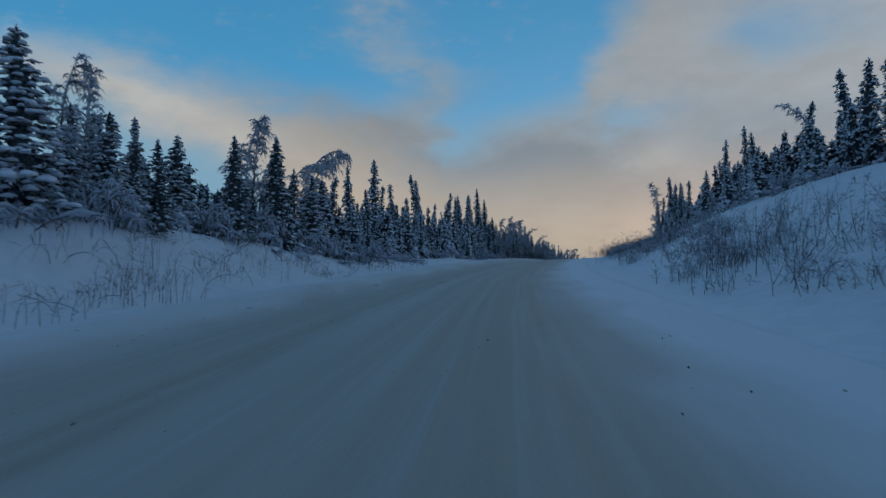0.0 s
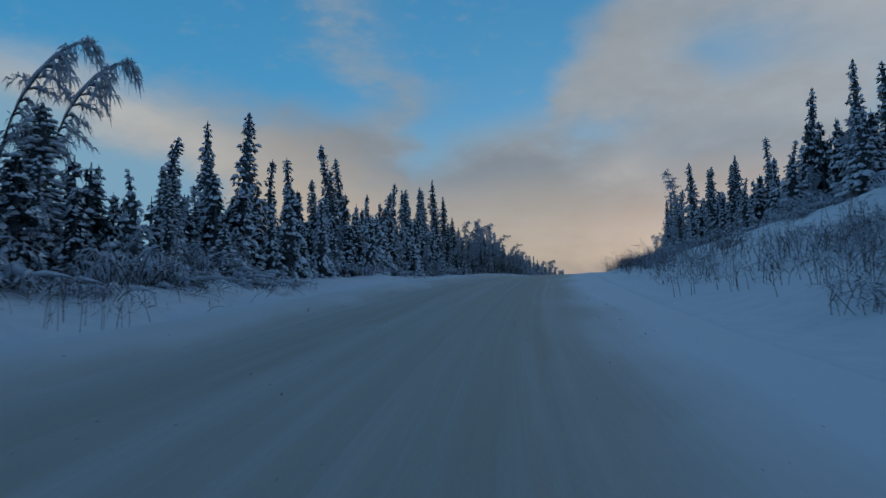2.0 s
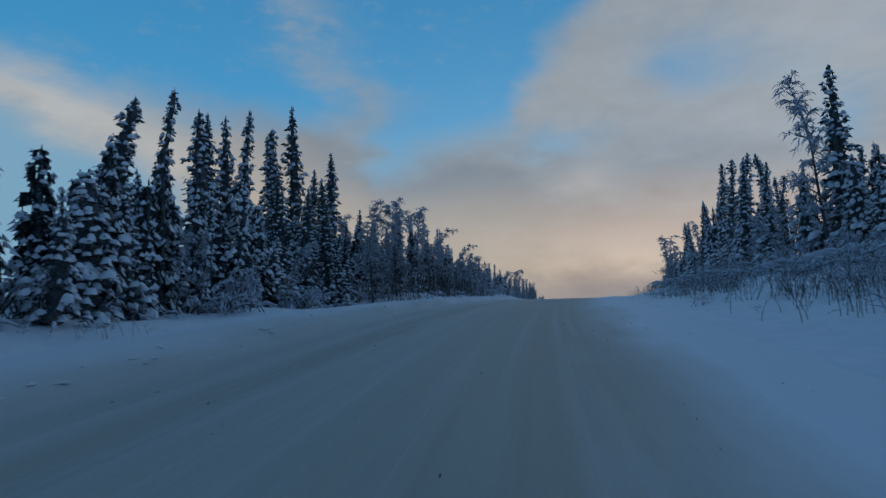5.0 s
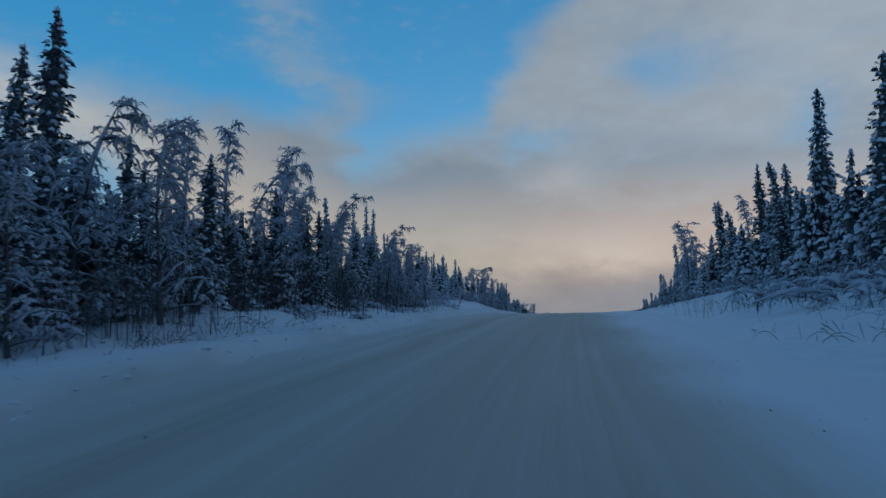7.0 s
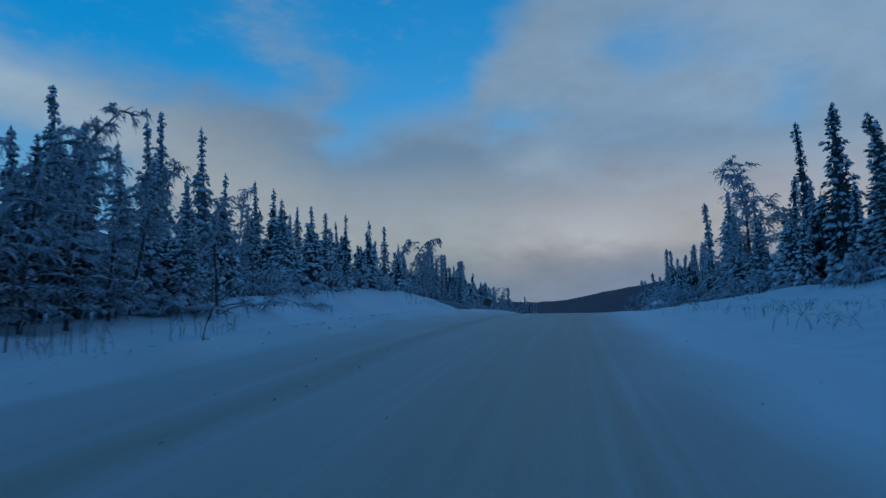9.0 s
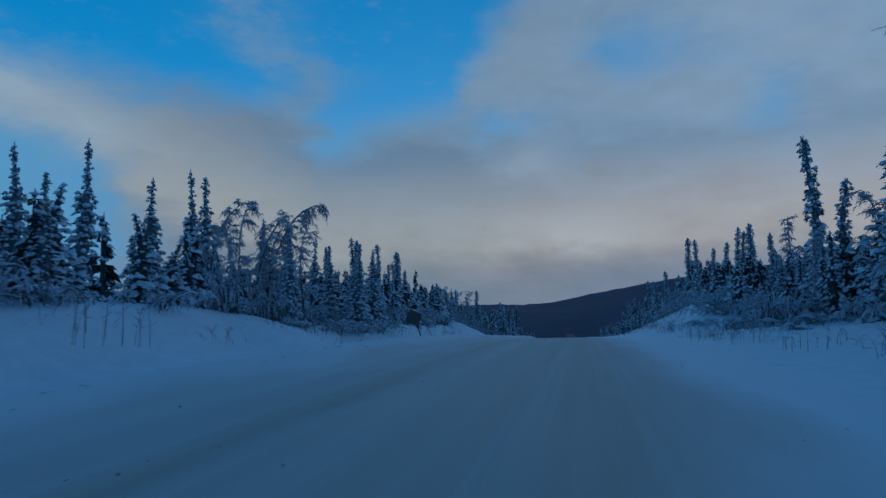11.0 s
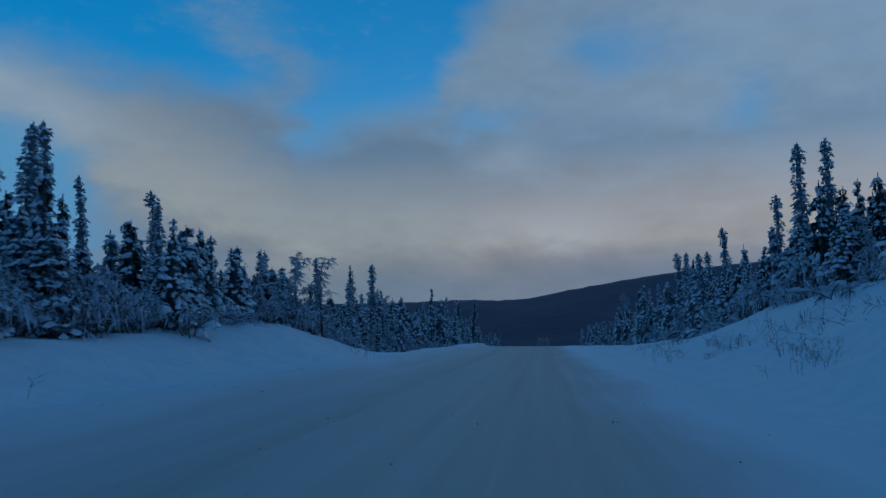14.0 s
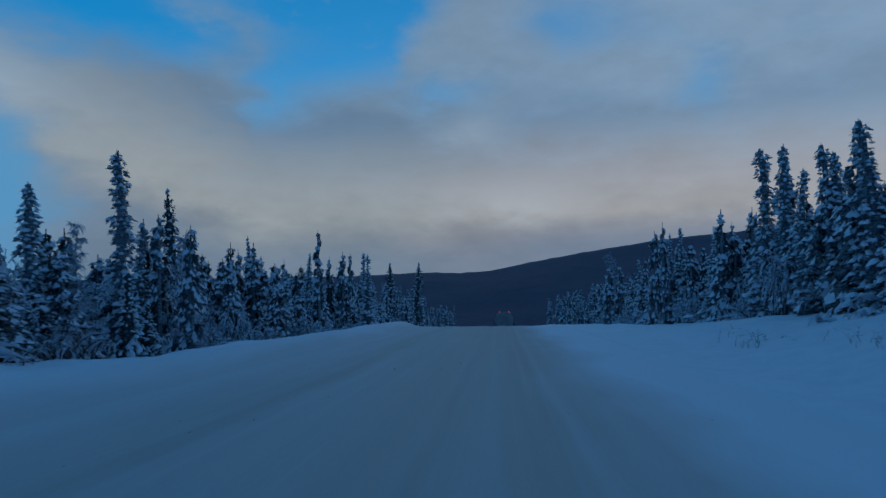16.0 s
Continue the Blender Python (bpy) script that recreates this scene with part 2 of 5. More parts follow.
def road_material():
    """Driven snow ground grey with gravel, in lengthwise streaks, white towards both edges."""
    m, n, l, b = material("packed_road", 0.7)
    uv = n.new("ShaderNodeUVMap")
    uv.uv_map = "along"
    sep = n.new("ShaderNodeSeparateXYZ")
    l.new(uv.outputs[0], sep.inputs[0])
    long_a = noise_at(n, l, 1.0, 5, uv.outputs[0], (0.02, 1.5, 1), 0.6)
    long_b = noise_at(n, l, 1.0, 5, uv.outputs[0], (0.07, 5.5, 1), 0.65)
    patch = noise_at(n, l, 1.0, 4, uv.outputs[0], (0.16, 0.45, 1))
    grit = noise_at(n, l, 30, 3)
    # across the road, 0 at the left edge of the carriageway, 1 at the right
    across = n.new("ShaderNodeMapRange")
    l.new(sep.outputs[1], across.inputs[0])
    across.inputs[1].default_value, across.inputs[2].default_value = -10.0, 5.0
    wob = n.new("ShaderNodeMath")
    wob.operation = "MULTIPLY_ADD"
    l.new(patch, wob.inputs[0])
    wob.inputs[1].default_value = 0.16
    l.new(across.outputs[0], wob.inputs[2])
    shift = n.new("ShaderNodeMath")
    shift.operation = "SUBTRACT"
    l.new(wob.outputs[0], shift.inputs[0])
    shift.inputs[1].default_value = 0.08
    right_side = [(0.42, 0.84), (0.52, 0.92), (0.64, 0.95), (0.70, 1.0), (0.775, 0.75), (0.87, 0.0)]
    lower = ramp(n, l, shift.outputs[0], [(0.11, 0.12), (0.175, 0.42), (0.23, 0.83), (0.33, 0.95), (0.385, 1.0)] + right_side)
    upper = ramp(n, l, shift.outputs[0], [(0.10, 0.10), (0.165, 0.32), (0.20, 0.62), (0.30, 0.78), (0.385, 1.0)] + right_side)
    climb = n.new("ShaderNodeMapRange")
    l.new(sep.outputs[0], climb.inputs[0])
    climb.inputs[1].default_value, climb.inputs[2].default_value = 55, 105
    dirt = mixed(n, l, climb.outputs[0], lower, upper)
    streaks = ramp(n, l, mixed(n, l, 0.5, long_a, long_b), [(0.30, 0.62), (0.50, 0.9), (0.66, 1.0)])
    amount = mixed(n, l, 1.0, dirt, streaks, "MULTIPLY")
    # narrow wheel tracks: packed dark ones, and loose pale lines between them
    lane = n.new("ShaderNodeMapRange")
    l.new(sep.outputs[1], lane.inputs[0])
    lane.inputs[1].default_value, lane.inputs[2].default_value = -6.0, 2.0
    weave = n.new("ShaderNodeMath")
    weave.operation = "MULTIPLY_ADD"
    l.new(noise_at(n, l, 1.0, 2, uv.outputs[0], (0.05, 0.0, 1)), weave.inputs[0])
    weave.inputs[1].default_value = 0.05
    l.new(lane.outputs[0], weave.inputs[2])
    at = lambda u: (u + 6.0) / 8.0 + 0.025
    pale = ramp(n, l, weave.outputs[0], [(0.0, 0.0), (at(-5.2), 0.0), (at(-5.0), 0.5), (at(-4.8), 0.0), (at(-2.6), 0.0), (at(-2.42), 0.5), (at(-2.25), 0.0), (at(0.3), 0.0), (at(0.42), 0.9), (at(0.52), 0.1), (at(0.72), 0.1), (at(0.85), 1.0), (at(1.0), 0.0)])
    dark = ramp(n, l, weave.outputs[0], [(0.0, 0.0), (at(-4.5), 0.0), (at(-3.95), 1.0), (at(-3.6), 0.0), (at(-1.55), 0.0), (at(-1.4), 0.7), (at(-1.25), 0.2), (at(-1.1), 0.2), (at(-0.92), 1.0), (at(-0.72), 0.0), (at(0.55), 0.0), (at(0.62), 0.6), (at(0.7), 0.0)])
    broken = ramp(n, l, noise_at(n, l, 1.0, 3, uv.outputs[0], (0.09, 1.1, 1)), [(0.38, 0.15), (0.6, 1.0)])
    amount = mixed(n, l, mixed(n, l, 1.0, mixed(n, l, 1.0, pale, broken, "MULTIPLY"), (0.16, 0.16, 0.16), "MULTIPLY"), amount, (0.0, 0.0, 0.0))
    # fresher snow lies on the road past the crest
    past = n.new("ShaderNodeMapRange")
    l.new(sep.outputs[0], past.inputs[0])
    past.inputs[1].default_value, past.inputs[2].default_value = 110, 190
    amount = mixed(n, l, 1.0, amount, ramp(n, l, past.outputs[0], [(0.0, 1.0), (1.0, 0.84)]), "MULTIPLY")
    packed = ramp(n, l, mixed(n, l, 0.4, long_b, grit), [(0.3, (0.315, 0.283, 0.225)), (0.7, (0.452, 0.407, 0.328))])
    packed = mixed(n, l, mixed(n, l, 1.0, mixed(n, l, 1.0, dark, broken, "MULTIPLY"), (0.32, 0.32, 0.32), "MULTIPLY"), packed, (0.20, 0.17, 0.125))
    c = mixed(n, l, amount, (0.76, 0.80, 0.86), packed)
    l.new(c, b.inputs["Base Color"])
    h = mixed(n, l, 0.3, mixed(n, l, 0.5, long_a, long_b), grit)
    bump(n, l, b, h, 0.5, 0.05)
    return m


SNOW = snow_material()
ROAD = road_material()
TREE_SNOW = grainy("settled_snow", (0.70, 0.75, 0.82), (0.86, 0.89, 0.93), 3.0, 0.8, relief=0.04)
FROST = grainy("hoar_frost", (0.48, 0.52, 0.60), (0.78, 0.82, 0.88), 6.0, 0.85, vary=0.2)


def needle_material(name, rime):
    """Dark needles, dusted here and there with rime, the more the lower rime is."""
    m, n, l, b = material(name, 0.75)
    c = ramp(n, l, noise_at(n, l, 4.0, 4), [(0.3, (0.022, 0.031, 0.030)), (0.7, (0.080, 0.100, 0.095))])
    info = n.new("ShaderNodeObjectInfo")
    c = mixed(n, l, 1.0, c, ramp(n, l, info.outputs["Random"], [(0.0, 0.65), (1.0, 1.0)]), "MULTIPLY")
    c = mixed(n, l, ramp(n, l, noise_at(n, l, 11.0, 4, rough=0.65), [(rime, 0.0), (rime + 0.15, 0.6)]), c, (0.44, 0.49, 0.56))
    l.new(c, b.inputs["Base Color"])
    return m


NEEDLES = needle_material("spruce_needles", 0.52)
RIMED_NEEDLES = needle_material("rimed_needles", 0.40)
BARK = grainy("spruce_bark", (0.035, 0.028, 0.024), (0.10, 0.08, 0.065), 5.0, 0.9, relief=0.02, stretch=(1, 1, 0.3))
BIRCH_BARK = grainy("birch_bark", (0.05, 0.042, 0.038), (0.17, 0.15, 0.14), 4.0, 0.85, stretch=(1, 1, 3), vary=0.3)
TWIGS = grainy("bare_twigs", (0.05, 0.044, 0.042), (0.18, 0.165, 0.16), 5.0, 0.85)
# distant needles with the valley's blue haze put into their colour
HAZED_WOODS = grainy("hazed_far_woods", (0.010, 0.019, 0.048), (0.034, 0.055, 0.118), 0.02, 0.9, stretch=(1, 1, 2.5))
SIGN_METAL = grainy("weathered_sheet_metal", (0.085, 0.078, 0.066), (0.16, 0.145, 0.12), 6.0, 0.7, 0.1)
POST = grainy("weathered_post", (0.035, 0.03, 0.026), (0.08, 0.07, 0.06), 8.0, 0.8, stretch=(1, 1, 0.2))
STONE = grainy("dark_gravel", (0.03, 0.028, 0.026), (0.09, 0.085, 0.08), 20.0, 0.9)
TANK = grainy("frosted_aluminium", (0.20, 0.20, 0.20), (0.42, 0.42, 0.43), 2.0, 0.5, 0.35)
WHITE_PAINT = grainy("dirty_white_paint", (0.42, 0.43, 0.45), (0.70, 0.71, 0.73), 3.0, 0.5)
RUBBER = grainy("tyre_rubber", (0.015, 0.015, 0.016), (0.05, 0.05, 0.052), 9.0, 0.9)
CAB_PAINT = grainy("dark_red_paint", (0.05, 0.012, 0.010), (0.10, 0.022, 0.018), 3.0, 0.4)
RED_LENS = grainy("red_lens", (0.45, 0.02, 0.015), (0.60, 0.04, 0.03), 12.0, 0.3)
lamp_face = RED_LENS.node_tree.nodes["Principled BSDF"]
lamp_face.inputs["Emission Color"].default_value, lamp_face.inputs["Emission Strength"].default_value = (1.0, 0.10, 0.05, 1), 0.7
GLASS_DARK = grainy("dark_glass", (0.012, 0.014, 0.016), (0.03, 0.033, 0.036), 2.0, 0.1)


# ---- mesh helpers ----
class Soup:
    """Gathers vertices and faces of one mesh."""

    def __init__(self):
        self.v, self.f, self.n = [], [], 0

    def add(self, verts, faces):
        verts = np.asarray(verts, float).reshape(-1, 3)
        self.f.extend([tuple(i + self.n for i in f) for f in faces])
        self.v.append(verts)
        self.n += len(verts)

    def mesh(self, name, mat, smooth=True):
        me = bpy.data.meshes.new(name)
        me.from_pydata(np.concatenate(self.v).tolist(), [], self.f)
        me.materials.append(mat)
        if smooth:
            me.polygons.foreach_set("use_smooth", [True] * len(me.polygons))
        me.update()
        return me


def part(name, data, mat, parent=None, label=""):
    """One mesh object from a bmesh or a Soup, under its thing."""
    if isinstance(data, Soup):
        me = data.mesh(name, mat)
    else:
        me = bpy.data.meshes.new(name)
        data.to_mesh(me)
        data.free()
        me.materials.append(mat)
    ob = new(name, me)
    ob.parent = parent
    return tagged(ob, label)


def frame_of(d):
    """Two directions square to d."""
    d = np.asarray(d, float)
    d = d / (np.linalg.norm(d) + 1e-9)
    a = np.cross(d, (0, 0, 1.0)) if abs(d[2]) < 0.95 else np.cross(d, (1.0, 0, 0))
    a = a / np.linalg.norm(a)
    return a, np.cross(a, d)


def tube(soup, pts, radii, sides=5):
    """A tapered tube along points."""
    pts = np.asarray(pts, float)
    ang = np.arange(sides) * 2 * math.pi / sides
    rings = []
    for i, (p, r) in enumerate(zip(pts, radii)):
        a, b = frame_of(pts[min(i + 1, len(pts) - 1)] - pts[max(i - 1, 0)])
        rings.append(p + r * (np.cos(ang)[:, None] * a + np.sin(ang)[:, None] * b))
    faces = [(i * sides + j, i * sides + (j + 1) % sides, (i + 1) * sides + (j + 1) % sides, (i + 1) * sides + j) for i in range(len(pts) - 1) for j in range(sides)]
    faces.append(tuple((len(pts) - 1) * sides + j for j in range(sides)))
    soup.add(np.concatenate(rings), faces)


LUMP_FACES = {}


def lump(soup, pts, wide, thick, rng, sides=5):
    """A soft pad of snow along a few points."""
    pts = np.asarray(pts, float)
    k = len(pts)
    a, b = frame_of(pts[-1] - pts[0])
    if b[2] < 0:
        b = -b
    if a[2] < 0:
        a = -a
    ang = np.arange(sides) * 2 * math.pi / sides + rng.uniform(0, 1)
    prof = np.sin(np.linspace(0.18, 0.90, k - 2) * math.pi) if k > 3 else np.ones(k - 2)
    verts = [pts[0]]
    for i in range(1, k - 1):
        r = prof[i - 1] * rng.uniform(0.8, 1.2)
        up = np.sin(ang) * thick * r
        up = np.where(up < 0, up * 0.45, up)
        verts.extend(pts[i] + np.cos(ang)[:, None] * wide * r * a + up[:, None] * b)
    verts.append(pts[-1])
    key = (k, sides)
    if key not in LUMP_FACES:
        f = [(0, 1 + (j + 1) % sides, 1 + j) for j in range(sides)]
        for i in range(k - 3):
            o = 1 + i * sides
            f += [(o + j, o + (j + 1) % sides, o + sides + (j + 1) % sides, o + sides + j) for j in range(sides)]
        o = 1 + (k - 3) * sides
        f += [(o + j, o + (j + 1) % sides, 1 + (k - 2) * sides) for j in range(sides)]
        LUMP_FACES[key] = f
    soup.add(np.array(verts), LUMP_FACES[key])


def sheet(soup, grid):
    """A sheet of quads over a grid of points."""
    r, c = grid.shape[:2]
    soup.add(grid.reshape(-1, 3), [(i * c + j, i * c + j + 1, (i + 1) * c + j + 1, (i + 1) * c + j) for i in range(r - 1) for j in range(c - 1)])


# ---- the road's line and the land beside it ----
# Stations of the road: distance along it, then plan and height of its crown.
ROAD_S = [0, 20, 40, 60, 80, 100, 120, 140, 160, 180, 200, 220, 237.8]
ROAD_X = [0.01, 2.23, 5.11, 9.27, 14.13, 19.83, 26.57, 33.86, 41.42, 49.52, 57.65, 65.58, 72.45]
ROAD_Y = [-0, 19.87, 39.67, 59.22, 78.62, 97.79, 116.62, 135.25, 153.76, 172.04, 190.32, 208.68, 225.1]
ROAD_Z = [-0, 1.51, 3.01, 4.6, 6.08, 7.36, 8.19, 8.77, 8.85, 8.42, 7.57, 6.19, 4.93]


def glide(s, xs, ys):
    """A smooth curve through a few stations, straight past its ends."""
    s, xs, ys = np.asarray(s, float), np.asarray(xs, float), np.asarray(ys, float)
    m = np.gradient(ys, xs)
    i = np.clip(np.searchsorted(xs, s) - 1, 0, len(xs) - 2)
    h = xs[i + 1] - xs[i]
    x = (np.clip(s, xs[0], xs[-1]) - xs[i]) / h
    inner = ((2 * x**3 - 3 * x**2 + 1) * ys[i] + (x**3 - 2 * x**2 + x) * h * m[i]
             + (3 * x**2 - 2 * x**3) * ys[i + 1] + (x**3 - x**2) * h * m[i + 1])
    return inner + m[0] * np.minimum(s - xs[0], 0) + m[-1] * np.maximum(s - xs[-1], 0)


def ease(a, b, x):
    x = np.clip((np.asarray(x, float) - a) / (b - a), 0, 1)
    return x * x * (3 - 2 * x)


def plan(s, u):
    """Plan place of a point s metres along the road and u metres to its right."""
    x, y = glide(s, ROAD_S, ROAD_X), glide(s, ROAD_S, ROAD_Y)
    dx, dy = glide(s + 0.5, ROAD_S, ROAD_X) - glide(s - 0.5, ROAD_S, ROAD_X), glide(s + 0.5, ROAD_S, ROAD_Y) - glide(s - 0.5, ROAD_S, ROAD_Y)
    n = np.hypot(dx, dy)
    return x + u * dy / n, y - u * dx / n


def crown(s):
    """Height of the road; past the last bend it drops into the valley and levels out."""
    s = np.asarray(s, float)
    z = glide(np.clip(s, -40, 286), ROAD_S, ROAD_Z)
    return z - 0.17 * 160 * (1 - np.exp(-np.maximum(s - 286, 0) / 160))


# Banks: distance along the road, offset and height above the road of the ground at the trees' foot.
LEFT_S = [-60, 0, 25, 43, 55, 70, 95, 106, 112, 118, 123, 128, 135, 147, 158, 170, 180, 190, 200, 212, 225, 240, 250, 262, 280, 320, 420]
LEFT_U = [-15.5, -15.5, -15.5, -14.5, -14, -13, -13, -13, -13.6, -14.4, -14.6, -14.4, -13.8, -13.6, -14.5, -14.5, -14.5, -14, -14, -14.5, -15, -15, -14.5, -14, -13, -13, -13]
LEFT_H = [3.4, 3.4, 3.3, 1.5, 1.2, 0.9, 0.3, 0, 0.35, 0.85, 1.1, 0.95, 0.6, 0.6, 1.4, 1.9, 2, 1.2, 0.9, 1.4, 1.5, 2.4, 0.6, -0.7, -1.3, -1.6, -2]
RIGHT_S = [-60, 0, 30, 57, 70, 85, 100, 125, 140, 160, 180, 198, 206, 214, 225, 236, 246, 256, 266, 280, 300, 420]
RIGHT_U = [20, 20, 19, 18, 18, 17, 15, 13, 12.5, 13, 12, 12, 11, 10.5, 11.5, 13, 13.5, 13, 13, 13, 13, 13]
RIGHT_H = [6.2, 6.0, 5.7, 4.9, 4.2, 3.2, 2.2, 1.7, 1.65, 1.6, 1.15, 0.8, 0.9, 2.4, 3.1, 3.6, 3.2, 1.6, 1.1, 0.2, -0.4, -2.0]


def rise(s, u):
    """Height of the snow above the road's crown."""
    s, u = np.broadcast_arrays(np.asarray(s, float), np.asarray(u, float))
    hl, hr, ur = np.interp(s, LEFT_S, LEFT_H), np.interp(s, RIGHT_S, RIGHT_H), np.interp(s, RIGHT_S, RIGHT_U)
    ul = np.interp(s, LEFT_S, LEFT_U)
    # a broken lip along the ploughed edge, strongest near the top of the climb
    lip = 0.34 * np.exp(-(((s - 122) / 36) ** 2)) + 0.04
    edge_u = u + 1.0 * ease(98, 122, s) + 0.22 * np.sin(0.83 * s) + 0.13 * np.sin(2.1 * s + 1.0) + 0.07 * np.sin(5.3 * s)
    left = (0.42 - lip) * ease(-6.3, -8.0, u) + lip * ease(-6.6, -7.0, edge_u) - 0.22 * ease(-8.6, -10.6, u) + (hl - 0.2) * ease(0, 1, (u + 10.0) / (ul + 10.0))
    left = left + (0.02 * hl + 0.02) * np.maximum(ul - u, 0) * np.exp(-np.maximum(ul - u, 0) / 60)
    right = 0.10 * ease(2.2, 4.0, u) + (hr - 0.10) * np.clip((u - 5.6) / (ur - 5.6), 0, 1) ** 1.15
    right = right + (0.03 * hr) * np.maximum(u - ur, 0) * np.exp(-np.maximum(u - ur, 0) / 60)
    return np.where(u < -2, left, right)

ROAD_LEFT, ROAD_RIGHT = -9.0, 4.4


def lumps(x, y, size, seed=0.0):
    return np.array([noise.noise((a / size, b / size, seed)) for a, b in zip(x.ravel(), y.ravel())]).reshape(x.shape)


def land(s, u):
    """Height of the land, with drifts on the banks and the valley beyond."""
    x, y = plan(s, u)
    z = crown(s) + rise(s, u)
    off = np.maximum(ease(-8, -11.5, u), ease(5.0, 8, u))
    z = z + off * (0.28 * lumps(x, y, 5.0) + 0.19 * lumps(x, y, 1.6, 4.0)) + 0.015 * lumps(x, y, 0.8, 9.0)
    far = np.maximum(np.abs(u) - 60, 0)
    z = z + ease(0, 200, far) * 5 * lumps(x, y, 90, 2.0)
    drop = 0.17 * 160 * (1 - np.exp(-np.maximum(s - 286, 0) / 160))
    z = z + 0.6 * drop * np.maximum(ease(-7, -30, u), ease(3, 28, u))
    return x, y, z - 70 * ease(400, 600, s) - 30 * ease(150, 1200, far) * ease(150, 400, s)


def ground_height(s, u):
    x, y, z = land(np.array([[s]], float), np.array([[u]], float))
    return float(x[0, 0]), float(y[0, 0]), float(z[0, 0])


def build_ground():
    s = np.unique(np.concatenate([np.arange(-300, -20, 40), np.arange(-20, 300, 0.9), np.arange(300, 420, 4), np.arange(420, 1000, 40), np.arange(1000, 3400, 200)]))
    u = np.unique(np.round(np.concatenate([[-1500, -900, -500, -300, -200, -140, -100, -75, -55, -42], np.arange(-34, -18, 1.5), np.arange(-18, ROAD_LEFT + 0.01, 0.5), [ROAD_LEFT, ROAD_LEFT + 0.3, -4, 0, ROAD_RIGHT - 0.3, ROAD_RIGHT],
                                  np.arange(ROAD_RIGHT, 22, 0.5), np.arange(22, 36, 1.5), [45, 60, 80, 110, 160, 240, 340, 430]]), 3))
    S, U = np.meshgrid(s, u, indexing="ij")
    X, Y, Z = land(S, U)
    Z = Z - 0.35 * ((U > ROAD_LEFT + 0.1) & (U < ROAD_RIGHT - 0.1))
    g = Soup()
    sheet(g, np.stack([X, Y, Z], -1)[:, ::-1])
    tagged(part("ground", g, SNOW), "deep untouched snow on banks, ditches and forest floor", "snow ground", kind="structure")


def build_road():
    s = np.concatenate([np.arange(-30, 300, 1.0), np.arange(300, 420, 3)])
    u = np.arange(ROAD_LEFT, ROAD_RIGHT + 0.01, 0.25)
    u[-1] = ROAD_RIGHT
    S, U = np.meshgrid(s, u, indexing="ij")
    X, Y, Z = land(S, U)
    ruts = np.exp(-((U + 4.9) / 0.35) ** 2) + np.exp(-((U + 3.1) / 0.35) ** 2) + np.exp(-((U + 0.9) / 0.3) ** 2) + np.exp(-((U - 0.9) / 0.3) ** 2)
    inner = ease(ROAD_LEFT, ROAD_LEFT + 0.8, U) * ease(ROAD_RIGHT, ROAD_RIGHT - 0.8, U)
    Z = Z + inner * (0.02 - 0.025 * ruts + 0.02 * lumps(S * 0.12, U, 0.5, 3.0))
    g = Soup()
    sheet(g, np.stack([X, Y, Z], -1)[:, ::-1])
    ob = tagged(part("road", g, ROAD), "snow-packed gravel highway with grey wheel tracks and soft white edges", "road", kind="structure")
    flat = np.stack([S, U], -1)[:, ::-1].reshape(-1, 2)
    layer = ob.data.uv_layers.new(name="along")
    idx = np.empty(len(ob.data.loops), dtype=np.int32)
    ob.data.loops.foreach_get("vertex_index", idx)
    layer.data.foreach_set("uv", flat[idx].ravel())


def build_hills():
    """The wooded ridge across the valley, and a lower one before it."""
    def ridge(name, label, dist, bearing_stops, top_stops, foot, seed):
        b = np.radians(np.linspace(bearing_stops[0], bearing_stops[-1], 260))
        top = np.interp(np.degrees(b), bearing_stops, top_stops)
        g = Soup()
        rows = []
        for k in range(14):
            f = k / 13
            d = dist * (0.2 + 0.8 * f)
            x, y = 50 + d * np.sin(b), 180 + d * np.cos(b)
            h = 9 + dist * np.tan(np.radians(top))
            z = foot + (h - foot) * (f ** 1.3) + 14 * lumps(x[None], y[None], 260, seed)[0] * math.sin(f * math.pi) + 3.5 * lumps(x[None], y[None], 26, seed)[0]
            rows.append(np.stack([x, y, z], -1))
        back = rows[-1].copy()
        back[:, :2] = (back[:, :2] - (50, 180)) * 1.25 + (50, 180)
        back[:, 2] = foot
        rows.append(back)
        sheet(g, np.array(rows)[:, ::-1])
        # the ridge's blue is painted haze
        tagged(part(name, g, HAZED_WOODS), label, "hill", kind="structure")
    ridge("backdrop", "dark wooded ridge across the valley under cloud, tinted blue for haze", 2600, [-70, -40, -10, 8, 16, 19, 22, 25, 28, 31, 37, 45, 60, 110], [0.2, -0.3, -1.0, -1.15, -0.92, -1.02, -0.85, -0.2, 0.3, 0.8, 1.65, 2.3, 2.6, 1.0], -75, 5.0)


build_ground()
build_road()
build_hills()


# ---- trees ----
def axis_bend(rng, height, amount):
    ph, k = rng.uniform(0, 6.28), rng.uniform(0.6, 1.4)
    dx, dy = rng.normal(0, amount, 2)
    return lambda z: np.array([dx * math.sin(math.pi * z / height) + 0.05 * math.sin(k * z + ph), dy * math.sin(math.pi * z / height) + 0.05 * math.cos(k * z * 0.8 + ph), z])


